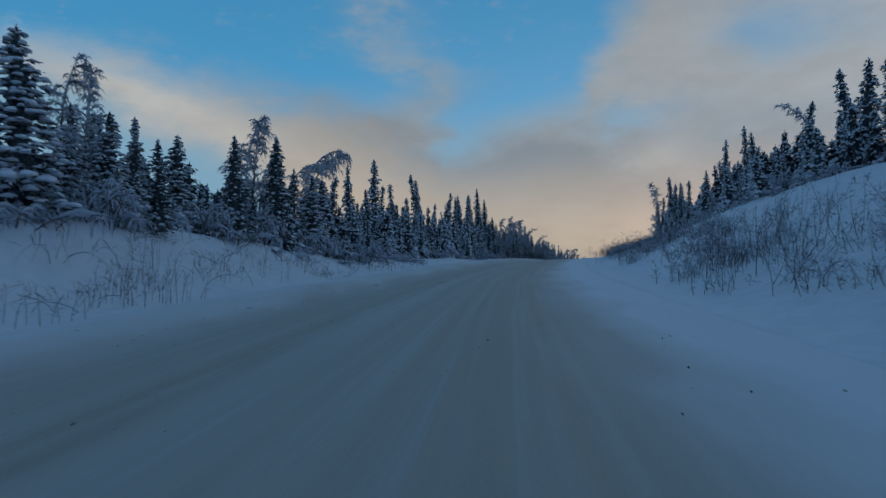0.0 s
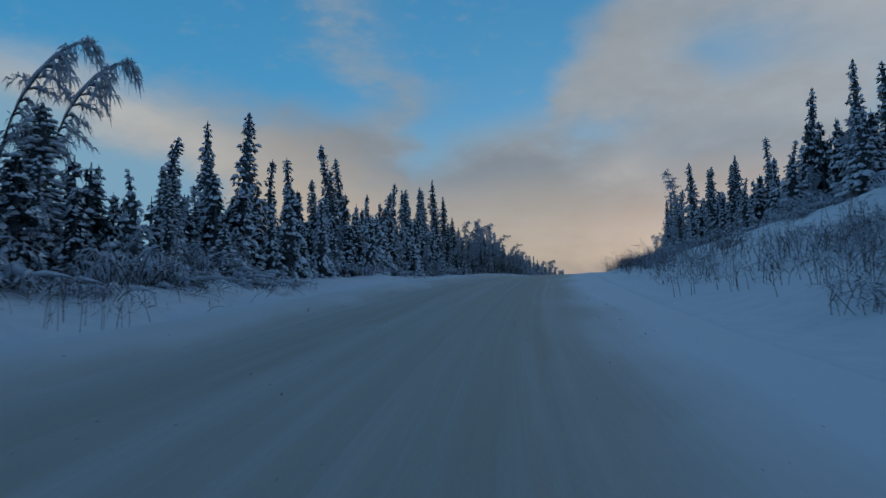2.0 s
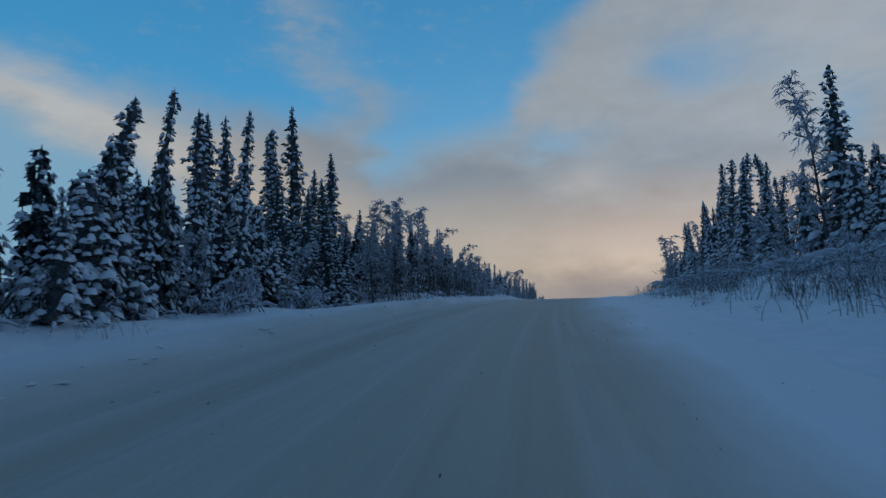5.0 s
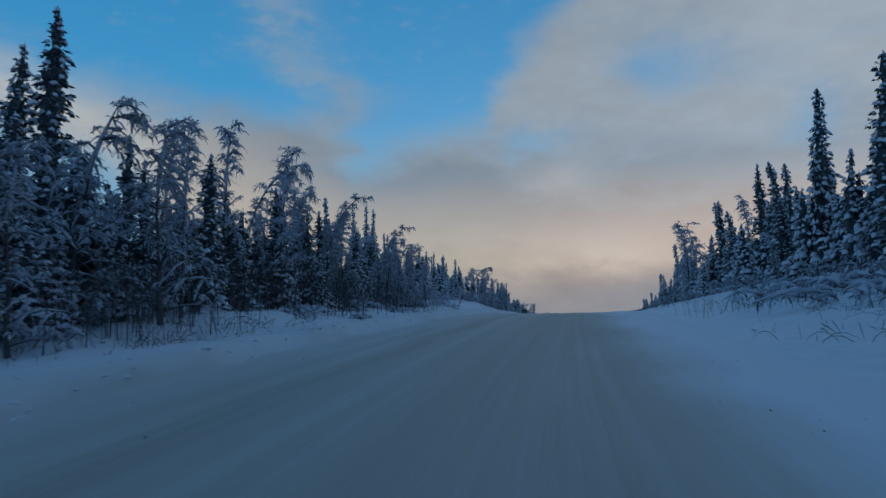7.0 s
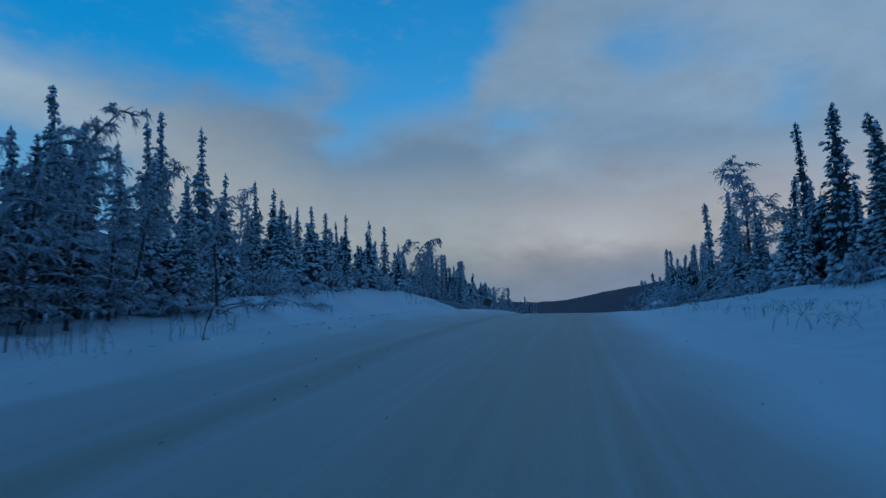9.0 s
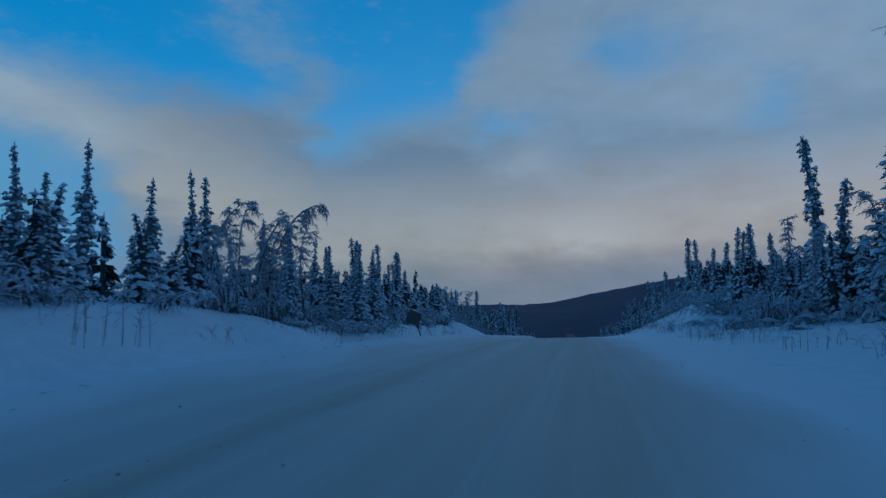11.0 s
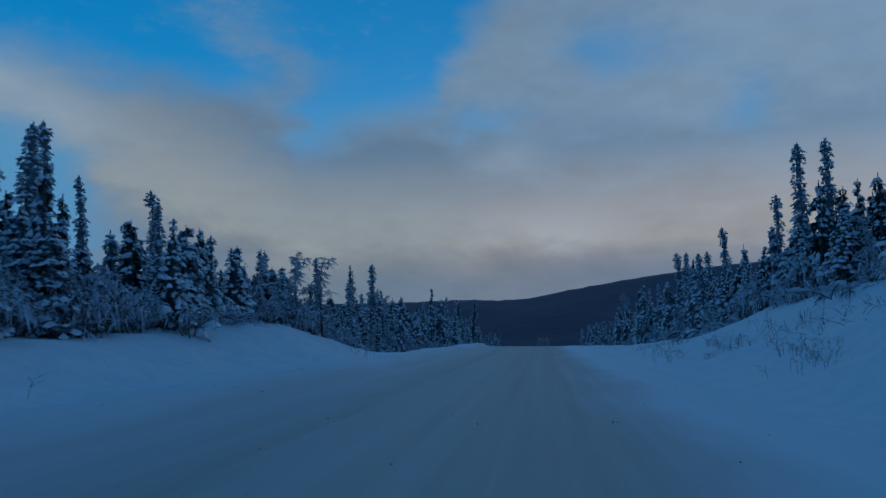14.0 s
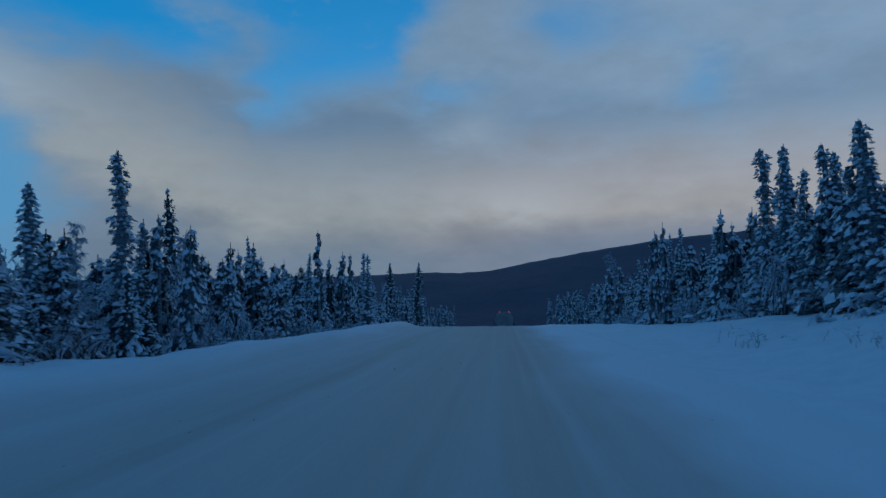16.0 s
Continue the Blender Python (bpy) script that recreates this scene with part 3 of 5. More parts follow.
def pad(soup, c, d, side, long, wide, thick, slope, rng, sides=5):
    """A rounded pad of snow on a bough: a domed top over a flat underside."""
    ang = np.arange(sides) * 2 * math.pi / sides + rng.uniform(0, 1.3)
    rim, top = rng.uniform(0.75, 1.25, sides), rng.uniform(0.5, 0.8, sides)
    low = c + (np.cos(ang) * rim * long)[:, None] * d + (np.sin(ang) * rim * wide)[:, None] * side
    low[:, 2] -= slope * np.cos(ang) * long + rng.uniform(0.1, 0.7, sides) * thick
    high = c + (np.cos(ang) * top * long)[:, None] * d + (np.sin(ang) * top * wide)[:, None] * side
    high[:, 2] += rng.uniform(0.45, 0.75, sides) * thick - slope * np.cos(ang) * long * 0.7
    peak = c + (0, 0, thick * rng.uniform(0.8, 1.1))
    faces = [tuple(range(sides))[::-1]] if sides > 4 else []
    faces += [(j, (j + 1) % sides, sides + (j + 1) % sides, sides + j) for j in range(sides)]
    faces += [(sides + j, sides + (j + 1) % sides, 2 * sides) for j in range(sides)]
    soup.add(np.concatenate([low, high, peak[None]]), faces)


def spruce(seed, spire, skirt, knee=0.6, club=0.0, bend=0.15, gap=0.225, sprays=5, snowy=0.8, squat=1.0, puff=1.1, heavy=0.4, needles=NEEDLES):
    """A snow-laden spruce ten metres tall: trunk, needle crown and the pads of snow on its boughs."""
    rng = np.random.default_rng(seed)
    H = 10.0
    ax = axis_bend(rng, H, bend)
    trunk, green, white = Soup(), Soup(), Soup()
    zs = np.linspace(-0.4, H * 0.97, 9)
    tube(trunk, [ax(z) for z in zs], 0.13 * (1 - zs / H * 0.88), 6)
    rag = np.interp(np.arange(60), np.arange(0, 60, 2), rng.uniform(0.72, 1.25, 30))
    bulge = rng.uniform(0, 6.28, 3)

    def reach(z, a=None):
        f = z / H
        r = spire * (1.15 - 0.68 * f) + skirt * max(0.0, 1 - f / knee) ** 0.9 * min(1, 0.6 + 4 * f)
        if f > 0.93:
            r *= 1 - 0.65 * (f - 0.93) / 0.07
        if f > 0.86:
            r += club * math.sin((f - 0.86) / 0.14 * math.pi)
        r *= rag[int(f * 59)]
        return r if a is None else r * (1 + 0.16 * math.sin(a + 1.9 * z + bulge[0]) + 0.12 * math.sin(2 * a - 3.1 * z + bulge[1]))

    # dark heart of the crown
    ang = np.arange(7) * math.pi / 3.5
    rings = []
    cz = np.linspace(0.3, H * 0.985, 26)
    for k, z in enumerate(cz):
        r = min(0.5 * reach(z), 0.16 + 0.26 * reach(z)) * rng.uniform(0.45, 1.25, 7) * (1.2 if k % 2 else 0.75)
        rings.append(ax(z) + np.stack([np.cos(ang) * r, np.sin(ang) * r, rng.uniform(-0.2, 0.12, 7)], -1))
    green.add(np.concatenate(rings), [(i * 7 + j, i * 7 + (j + 1) % 7, (i + 1) * 7 + (j + 1) % 7, (i + 1) * 7 + j) for i in range(25) for j in range(7)])

    def spray(soup, p, d, side, L, fall, stretch=1.0):
        v = d * rng.uniform(0.2, 1.0) + side * rng.uniform(-0.8, 0.8) + np.array([0, 0, -rng.uniform(*fall)])
        v = v / np.linalg.norm(v) * L
        v[2] *= stretch
        w = np.cross(v, rng.normal(0, 1, 3))
        w = w / (np.linalg.norm(w) + 1e-6) * L * rng.uniform(0.14, 0.28)
        soup.add([p, p + v * 0.5 + w, p + v, p + v * 0.4 - w], [(0, 1, 2, 3)])

    z = H * 0.015
    while z < H * 0.985:
        low = max(0.0, 1 - z / H / 0.7)
        r0 = reach(z)
        n = 6 if r0 > 0.8 else 5 if r0 > 0.4 else 4
        turn = rng.uniform(0, 6.28)
        for k in range(n):
            a = turn + k * 6.283 / n + rng.normal(0, 0.3)
            zz = z + rng.uniform(-0.1, 0.1) * squat
            r = reach(min(zz, H * 0.985), a) * rng.uniform(0.65, 1.15)
            d, side = np.array([math.cos(a), math.sin(a), 0]), np.array([-math.sin(a), math.cos(a), 0])
            droop = rng.uniform(0.12, 0.45 + 0.3 * low) * squat
            base = ax(zz)
            bough = lambda t: base + d * r * t + np.array([0, 0, r * (0.15 * t - droop * t * t)])
            slope = droop * 1.1 - 0.1
            for _ in range(sprays + (r > 0.8)):
                spray(green, bough(rng.uniform(0.35, 0.85)) - (0, 0, 0.03), d, side, rng.uniform(0.18, 0.36) * (0.75 + 0.4 * r) * min(1.0, 0.35 + 1.7 * r), (0.0, 0.75), squat)
            if rng.random() < snowy + 0.2 * low:
                big = puff * rng.uniform(0.7, 1.3)
                pad(white, bough(rng.uniform(0.72, 0.92)) + (0, 0, 0.02), d, side, (0.075 + 0.10 * r) * big, (0.068 + 0.085 * r) * big * rng.uniform(0.7, 1.3), (0.075 + 0.045 * r) * big * squat, slope, rng, 5 if puff > 1.12 and squat == 1 else 4)
                if r > 0.45 and rng.random() < heavy + 0.4 * low:
                    k2 = puff * rng.uniform(0.6, 1.1)
                    pad(white, bough(rng.uniform(0.45, 0.7)) + side * rng.choice((-1, 1)) * r * rng.uniform(0.1, 0.35) + (0, 0, 0.02), d, side, (0.07 + 0.10 * r) * k2, (0.065 + 0.08 * r) * k2, (0.07 + 0.035 * r) * k2 * squat, slope, rng, 4)
            for _ in range(3 + 2 * (low > 0.3)):
                spray(white, bough(rng.uniform(0.6, 1.05)) + (0, 0, 0.03), d, side, rng.uniform(0.08, 0.2) * (0.8 + 0.35 * r) * min(1.0, 0.35 + 1.7 * r), (0.0, 1.0), squat)
        z += gap * rng.uniform(0.75, 1.25) * (1 + 0.3 * low)
    tip = ax(H * 0.97)
    lump(white, [tip, tip + (0.02, 0, 0.12), tip + (0, 0.02, 0.24), tip + (0, 0, 0.34)], 0.09, 0.09, rng, 4)
    return {"trunk": trunk.mesh("trunk", BARK), "crown": green.mesh("crown", needles, False), "snow": white.mesh("snow", TREE_SNOW)}


def twig(frost, p, v, L, rng, droop=0.6, fat=0.035):
    """A thin drooping twig coated with frost."""
    e = p + v * L + np.array([0, 0, -0.6 * L * droop])
    m = p + v * L * 0.55 + np.array([0, 0, -0.1 * L * droop])
    s, t = frame_of(e - p)
    a = rng.uniform(0, 6.28)
    w = (s * math.cos(a) + t * math.sin(a)) * fat * rng.uniform(0.6, 1.4)
    frost.add([p, m + w, e, m - w], [(0, 1, 2, 3)])


def birch(seed, lean, arch, limbs=16, twigs=9, spread=1.0, weep=0.4, low=0.25):
    """A frosted birch ten metres along its stem, upright or bowed over towards +x."""
    rng = np.random.default_rng(seed)
    wood, frost = Soup(), Soup()
    n = 22
    pts, p, ang = [], np.array([0.0, 0, -0.3]), lean
    for i in range(n):
        pts.append(p.copy())
        f = i / (n - 1)
        p = p + 10.3 / n * np.array([math.sin(ang), 0.06 * math.sin(i * 0.7 + seed), math.cos(ang)])
        ang += arch * max(0, f - 0.25) ** 1.3 / n * 3.2
    pts = np.array(pts)
    tube(wood, pts, 0.085 * (1 - np.linspace(0, 1, n) * 0.9), 6)
    for k in range(limbs):
        f = low + (1 - low) * (k + rng.random()) / limbs
        i = min(int(f * (n - 1)), n - 2)
        base, along = pts[i], pts[i + 1] - pts[i]
        along = along / np.linalg.norm(along)
        a = rng.uniform(0, 6.28)
        out = np.array([math.cos(a), math.sin(a), 0.0])
        d = out * 0.8 + along * 1.0
        d = d / np.linalg.norm(d)
        L = spread * rng.uniform(0.75, 1.9) * (1.15 - 0.72 * f)
        sway, turn = rng.normal(0, 0.16 * L, 3), rng.uniform(2, 5)
        along_limb = lambda t: base + d * L * t + np.array([0, 0, -weep * L * t * t]) + sway * math.sin(turn * t) * t
        limb = [along_limb(t) for t in np.linspace(0, 1, 5)]
        tube(wood, limb, [0.035, 0.028, 0.02, 0.013, 0.006], 3)
        lump(frost, [q + np.array([0, 0, 0.035]) for q in limb], 0.06, 0.07, rng, 4)
        for _ in range(4):
            t0 = rng.uniform(0.2, 0.98)
            q0 = along_limb(t0)
            side = np.cross(d, (0, 0, 1.0)) * rng.choice((-1, 1)) * rng.uniform(0.2, 1.0) + d * rng.uniform(-0.1, 0.9) + np.array([0, 0, rng.uniform(-0.5, 0.6)])
            side = side / np.linalg.norm(side)
            M = L * rng.uniform(0.28, 0.55)
            arm = lambda t: q0 + side * M * t + np.array([0, 0, -1.2 * weep * M * t * t])
            twig(wood, arm(0), side, M, rng, 1.2 * weep, 0.012)
            lump(frost, [arm(0) + (0, 0, 0.02), arm(0.5) + (0, 0, 0.05), arm(1) + (0, 0, 0.01)], 0.06, 0.055, rng, 4)
            # strands that hang from the arm, white with frost, and a few bare ones
            for _ in range(twigs):
                v = side * rng.uniform(0.2, 0.9) + rng.normal(0, 0.45, 3) + np.array([0, 0, 0.25])
                bare = rng.random() < (0.5 if t0 < 0.5 else 0.15) + (0.25 if f < 0.4 else 0.0)
                twig(wood if bare else frost, arm(rng.uniform(0.1, 1.05)), v / np.linalg.norm(v), rng.uniform(0.2, 0.5), rng, rng.uniform(0.3, 1.2) + weep, 0.012 if bare else 0.030)
    for _ in range(40):
        i = rng.integers(n // 2, n - 1)
        v = rng.normal(0, 1, 3)
        twig(frost, pts[i], v / np.linalg.norm(v), rng.uniform(0.25, 0.6), rng, rng.uniform(0.5, 1.4), 0.03)
    lump(frost, pts[n // 2:][::2] + np.array([0, 0, 0.05]), 0.10, 0.08, rng, 5)
    return {"trunk": wood.mesh("trunk", BIRCH_BARK), "crown": frost.mesh("crown", FROST)}


def shrub(seed, tall, wide, stems=16, frosted=True, load=0.05):
    """A willow or alder shrub of bowed stems, two metres or less, frosted or bare."""
    rng = np.random.default_rng(seed)
    wood, frost = Soup(), Soup()
    for _ in range(stems):
        a, out, h = rng.uniform(0, 6.28), wide * rng.uniform(0.3, 1.0), tall * rng.uniform(0.55, 1.0)
        d = np.array([math.cos(a), math.sin(a), 0])
        foot = np.array([*rng.normal(0, 0.25 if frosted else 0.75, 2), -0.15])
        fall = 0.55 if wide < 1 else 1.5 if not frosted else 1.1 if load < 0.1 else 1.35
        curve = lambda t: foot + d * out * t ** (1.7 if wide < 1 else 1.15) + np.array([0, 0, h * (1.55 * t - fall * t * t)])
        pts = [curve(t) for t in np.linspace(0, 1, 6)]
        tube(wood, pts, np.array([0.018, 0.016, 0.013, 0.010, 0.007, 0.004]) * (1.0 if frosted else 0.45), 3)
        if frosted:
            lump(frost, [q + np.array([0, 0, 0.03]) for q in pts[1:]], load, load * 0.95, rng, 4)
            for _ in range(24):
                v = rng.normal(0, 1, 3) + np.array([0, 0, 0.1])
                white = rng.random() < 0.64
                twig(frost if white else wood, curve(rng.uniform(0.25, 1)), v / np.linalg.norm(v), rng.uniform(0.14, 0.42), rng, 1.0, 0.026 if white else 0.014)
        else:
            for _ in range(6):
                v = d * rng.uniform(-0.6, 0.9) + rng.normal(0, 0.45, 3) + np.array([0, 0, 0.9])
                twig(wood, curve(rng.uniform(0.25, 0.95)), v / np.linalg.norm(v), rng.uniform(0.2, 0.55), rng, 0.3, 0.008)
    out = {"wood": wood.mesh("wood", TWIGS)}
    if frosted:
        out["frost"] = frost.mesh("frost", FROST)
    return out


def brush(seed, tall, stems=10):
    """A clump of slim willow stems that fan out, their fine twigs furred with frost."""
    rng = np.random.default_rng(seed)
    wood, frost = Soup(), Soup()
    for _ in range(stems):
        a, h = rng.uniform(0, 6.28), tall * rng.uniform(0.5, 1.0)
        d = np.array([math.cos(a), math.sin(a), 0]) * rng.uniform(0.1, 0.55) * h
        foot, sway = np.array([*rng.normal(0, 0.4, 2), -0.15]), rng.normal(0, 0.07, 3) * h
        curve = lambda t: foot + d * t ** 1.4 + np.array([0, 0, h * (1.15 * t - 0.15 * t * t)]) + sway * math.sin(3.5 * t)
        tube(wood, [curve(t) for t in np.linspace(0, 1, 4)], [0.011, 0.009, 0.007, 0.003], 3)
        for _ in range(4):
            t0 = rng.uniform(0.25, 0.9)
            q, v = curve(t0), rng.normal(0, 0.6, 3) + d / h + np.array([0, 0, 0.8])
            v = v / np.linalg.norm(v) * h * rng.uniform(0.15, 0.32)
            twig(wood, q, v, 1.0, rng, 0.1, 0.007)
            for _ in range(5):
                w = v / np.linalg.norm(v) + rng.normal(0, 0.7, 3)
                twig(frost if rng.random() < 0.9 else wood, q + v * rng.uniform(0.1, 1.0), w / np.linalg.norm(w), rng.uniform(0.10, 0.30), rng, 0.4, 0.014)
    return {"wood": wood.mesh("wood", TWIGS), "frost": frost.mesh("frost", FROST)}


NARROW = [spruce(11, 0.55, 0.80, 0.8, 0.06, snowy=0.85), spruce(12, 0.53, 0.90, 0.9, 0.0, 0.2, snowy=0.7), spruce(13, 0.50, 0.75, 0.75, 0.10, 0.25, snowy=0.6), spruce(14, 0.51, 0.95, 0.95, snowy=0.75), spruce(15, 0.50, 0.65, 0.7, 0.12, 0.3, snowy=0.65), spruce(16, 0.56, 0.95, 0.85, 0.05, 0.2, snowy=0.9)]
SLIM = [spruce(17, 0.60, 0.42, 0.6, 0.08, 0.15, 0.21, snowy=0.8, needles=RIMED_NEEDLES), spruce(18, 0.56, 0.5, 0.7, 0.12, 0.2, 0.21, snowy=0.7, needles=RIMED_NEEDLES), spruce(19, 0.64, 0.38, 0.5, 0.05, 0.12, 0.21, snowy=0.9, needles=RIMED_NEEDLES), spruce(20, 0.58, 0.55, 0.55, 0.10, 0.22, 0.21, snowy=0.75, needles=RIMED_NEEDLES)]
FULL = [spruce(21, 0.30, 1.4, 1.0, 0, 0.1, 0.25, snowy=0.9, puff=1.2, heavy=0.7), spruce(22, 0.36, 1.1, 0.95, gap=0.22, snowy=0.5, puff=0.9, heavy=0.3), spruce(23, 0.32, 1.5, 0.92, 0, 0.1, 0.25, snowy=0.85, puff=1.2, heavy=0.6), spruce(24, 0.36, 1.25, 0.8, snowy=0.95, puff=1.2, heavy=0.7)]
RIMED = [spruce(29, 0.34, 1.2, 0.9, 0, 0.12, 0.24, snowy=0.95, puff=1.1, heavy=0.6, needles=RIMED_NEEDLES), spruce(30, 0.42, 1.0, 0.8, 0.05, 0.15, 0.23, snowy=0.9, puff=1.1, heavy=0.5, needles=RIMED_NEEDLES), spruce(37, 0.36, 1.35, 0.8, 0, 0.1, 0.25, snowy=0.95, puff=1.15, heavy=0.7, needles=RIMED_NEEDLES)]
YOUNG = [spruce(25, 0.42, 1.5, 0.85, 0, 0.15, 0.42, 4, 0.85, 1.6, 1.2, 0.5), spruce(26, 0.5, 1.2, 0.8, 0, 0.2, 0.42, 4, 0.85, 1.6, 1.2, 0.5), spruce(27, 0.38, 1.7, 0.95, 0, 0.15, 0.44, 4, 0.9, 1.6, 1.25, 0.5), spruce(28, 0.55, 1.0, 0.7, 0.06, 0.2, 0.4, 4, 0.8, 1.6, 1.2, 0.5)]
UPRIGHT = [birch(31, 0.02, 0.25, 30, 12), birch(32, 0.06, 0.5, 31, 12, 1.15), birch(33, 0.0, 0.1, 32, 12, 0.95), birch(34, 0.05, 0.6, 33, 11, 1.35, 0.8, 0.12)]
DOMES = [UPRIGHT[3], birch(35, 0.12, 0.9, 34, 11, 1.5, 0.85, 0.1), birch(36, -0.05, 0.5, 34, 11, 1.6, 0.7, 0.1)]
BOWED = [birch(41, 0.18, 1.9, 25, 12), birch(42, 0.30, 2.6, 24, 12, 1.0, 0.8), birch(43, 0.45, 1.2, 24, 12)]
BRUSH = [brush(71, 2.0), brush(72, 1.5), brush(73, 2.4, 11), brush(74, 1.7, 9)]
SHRUBS = [shrub(51, 1.7, 1.3, 12), shrub(52, 1.3, 1.7, 12), shrub(53, 2.3, 1.1, 12), shrub(54, 1.0, 1.5, 11), shrub(55, 1.2, 1.6, 8, True, 0.13), shrub(56, 0.9, 2.0, 7, True, 0.15)]
STALKS = [shrub(61, 1.9, 0.35, 18, False), shrub(62, 1.4, 0.45, 18, False), shrub(63, 2.4, 0.5, 15, False), shrub(64, 1.0, 0.3, 18, False), shrub(65, 1.1, 1.7, 9, False), shrub(66, 0.8, 1.4, 8, False)]

LABELS = {
    "n": ("spruce_tree", "slender dark black spruce with clumps of snow on its boughs", "tree", "spruces beside the road"),
    "c": ("spruce_tree", "thin column-like black spruce with a snow-clubbed top", "tree", "spruces beside the road"),
    "w": ("spruce_tree", "broad snow-laden spruce with drooping white boughs", "tree", "spruces beside the road"),
    "r": ("spruce_tree", "spruce whitened with rime and pads of snow", "tree", "spruces beside the road"),
    "y": ("spruce_tree", "young spruce buried in snow among taller trees", "tree", "spruces beside the road"),
    "b": ("birch_tree", "bare birch coated in thick white hoar frost", "tree", "frosted birches"),
    "a": ("birch_tree", "thin birch bowed over under frost and snow", "tree", "frosted birches"),
    "d": ("birch_tree", "wide birch weeping under a thick coat of frost", "tree", "frosted birches"),
    "s": ("alder_shrub", "low alder shrub bent down under frost and snow", "shrub", "shrubs at the forest edge"),
    "f": ("willow_brush", "slim willow stems furred with frost on the snow bank", "shrub", "frosted brush on the bank"),
    "t": ("willow_shrub", "bare dark willow stems standing out of the snow bank", "shrub", "bare shrubs on the bank"),
}
KINDS = {"f": BRUSH, "c": SLIM, "n": NARROW, "w": FULL, "r": RIMED, "y": YOUNG, "b": UPRIGHT, "d": DOMES, "a": BOWED, "s": SHRUBS, "t": STALKS}
plant_rng = np.random.default_rng(5)


def plant(kind, s, u, size, turn=None, which=None, sink=0.12, girth=None):
    """A tree or shrub with its parts, its foot in the snow; size is its height over that of the model."""
    name, label, category, group = LABELS[kind]
    meshes = KINDS[kind][int(plant_rng.integers(len(KINDS[kind]))) if which is None else which]
    x, y, z = ground_height(s, u)
    alone = kind == "t"
    ob = tagged(new(name, meshes["wood"] if alone else None), label, category, group)
    turn = plant_rng.uniform(0, 360) if turn is None else turn
    girth = plant_rng.uniform(0.85, 1.15) * size ** 0.75 if girth is None else girth
    ob.matrix_basis = pose(x, y, z - sink, plant_rng.normal(0, 1.2), plant_rng.normal(0, 1.2), turn) @ Matrix.Diagonal((girth, girth, size, 1))
    for part_name, me in meshes.items() if not alone else ():
        child = new(part_name, me)
        child.parent = ob
        if part_name != "trunk":
            tagged(child, kind="stuff")
    return ob


# Trees that stand out, stretch by stretch: kind, metres along the road, metres to its right, height.
FIRST_RISE = [
    ("w", 17.1, -15.3, 5.9), ("b", 18.7, -14.5, 5.5), ("w", 20.8, -16.5, 4.3), ("w", 21.0, -15.0, 4.1), ("b", 22.2, -16.8, 6.1), ("w", 22.3, -14.0, 3.7),
    ("w", 25.1, -17.0, 3.9), ("w", 27.0, -16.1, 4.5), ("w", 30.1, -14.6, 5.4), ("w", 36.0, -15.1, 7.1), ("b", 36.1, -16.4, 8.6), ("n", 39.6, 21.7, 6.5),
    ("w", 40.0, -15.8, 6.0), ("b", 41.7, -19.3, 10.3), ("n", 44.3, 22.8, 7.8), ("a", 44.4, -16.0, 7.4), ("w", 46.0, -20.3, 10.0), ("n", 48.3, 20.8, 6.2),
    ("n", 48.4, 23.0, 8.2), ("a", 48.7, -15.8, 9.0), ("a", 51.7, -16.4, 9.2), ("n", 52.6, -15.4, 4.9), ("n", 57.0, -18.0, 5.3), ("n", 59.6, -17.5, 7.2), ("n", 65.4, -23.4, 9.5), ("n", 68.6, -23.6, 11.5), ("a", 55.6, 21.7, 7.3), ("n", 68.4, -20.2, 11.8),
]
UPPER_RISE = [
    ("n", 70.4, 22.2, 8.6), ("n", 73.0, -19.1, 7.4), ("n", 73.1, -20.7, 9.3), ("n", 75.1, -18.1, 7.9), ("n", 75.2, -20.6, 9.9), ("n", 75.6, 22.1, 10.5),
    ("n", 77.0, -18.0, 11.3), ("n", 79.0, -17.9, 9.5), ("n", 79.6, 20.9, 10.1), ("n", 84.0, -19.5, 11.6), ("n", 85.6, 16.3, 6.3), ("n", 88.2, -18.3, 8.6),
    ("n", 91.8, 17.8, 7.6), ("n", 95.6, 16.6, 7.9), ("n", 96.6, -18.8, 10.1), ("n", 100.3, -19.8, 12.0), ("n", 101.0, -17.9, 11.0), ("w", 101.7, -15.8, 7.1),
    ("n", 102.7, 23.0, 11.8), ("w", 103.6, -19.6, 11.8), ("w", 104.0, -15.2, 8.0), ("n", 104.9, -18.0, 12.2), ("w", 105.5, -14.4, 7.3), ("n", 105.9, -20.1, 12.3),
]
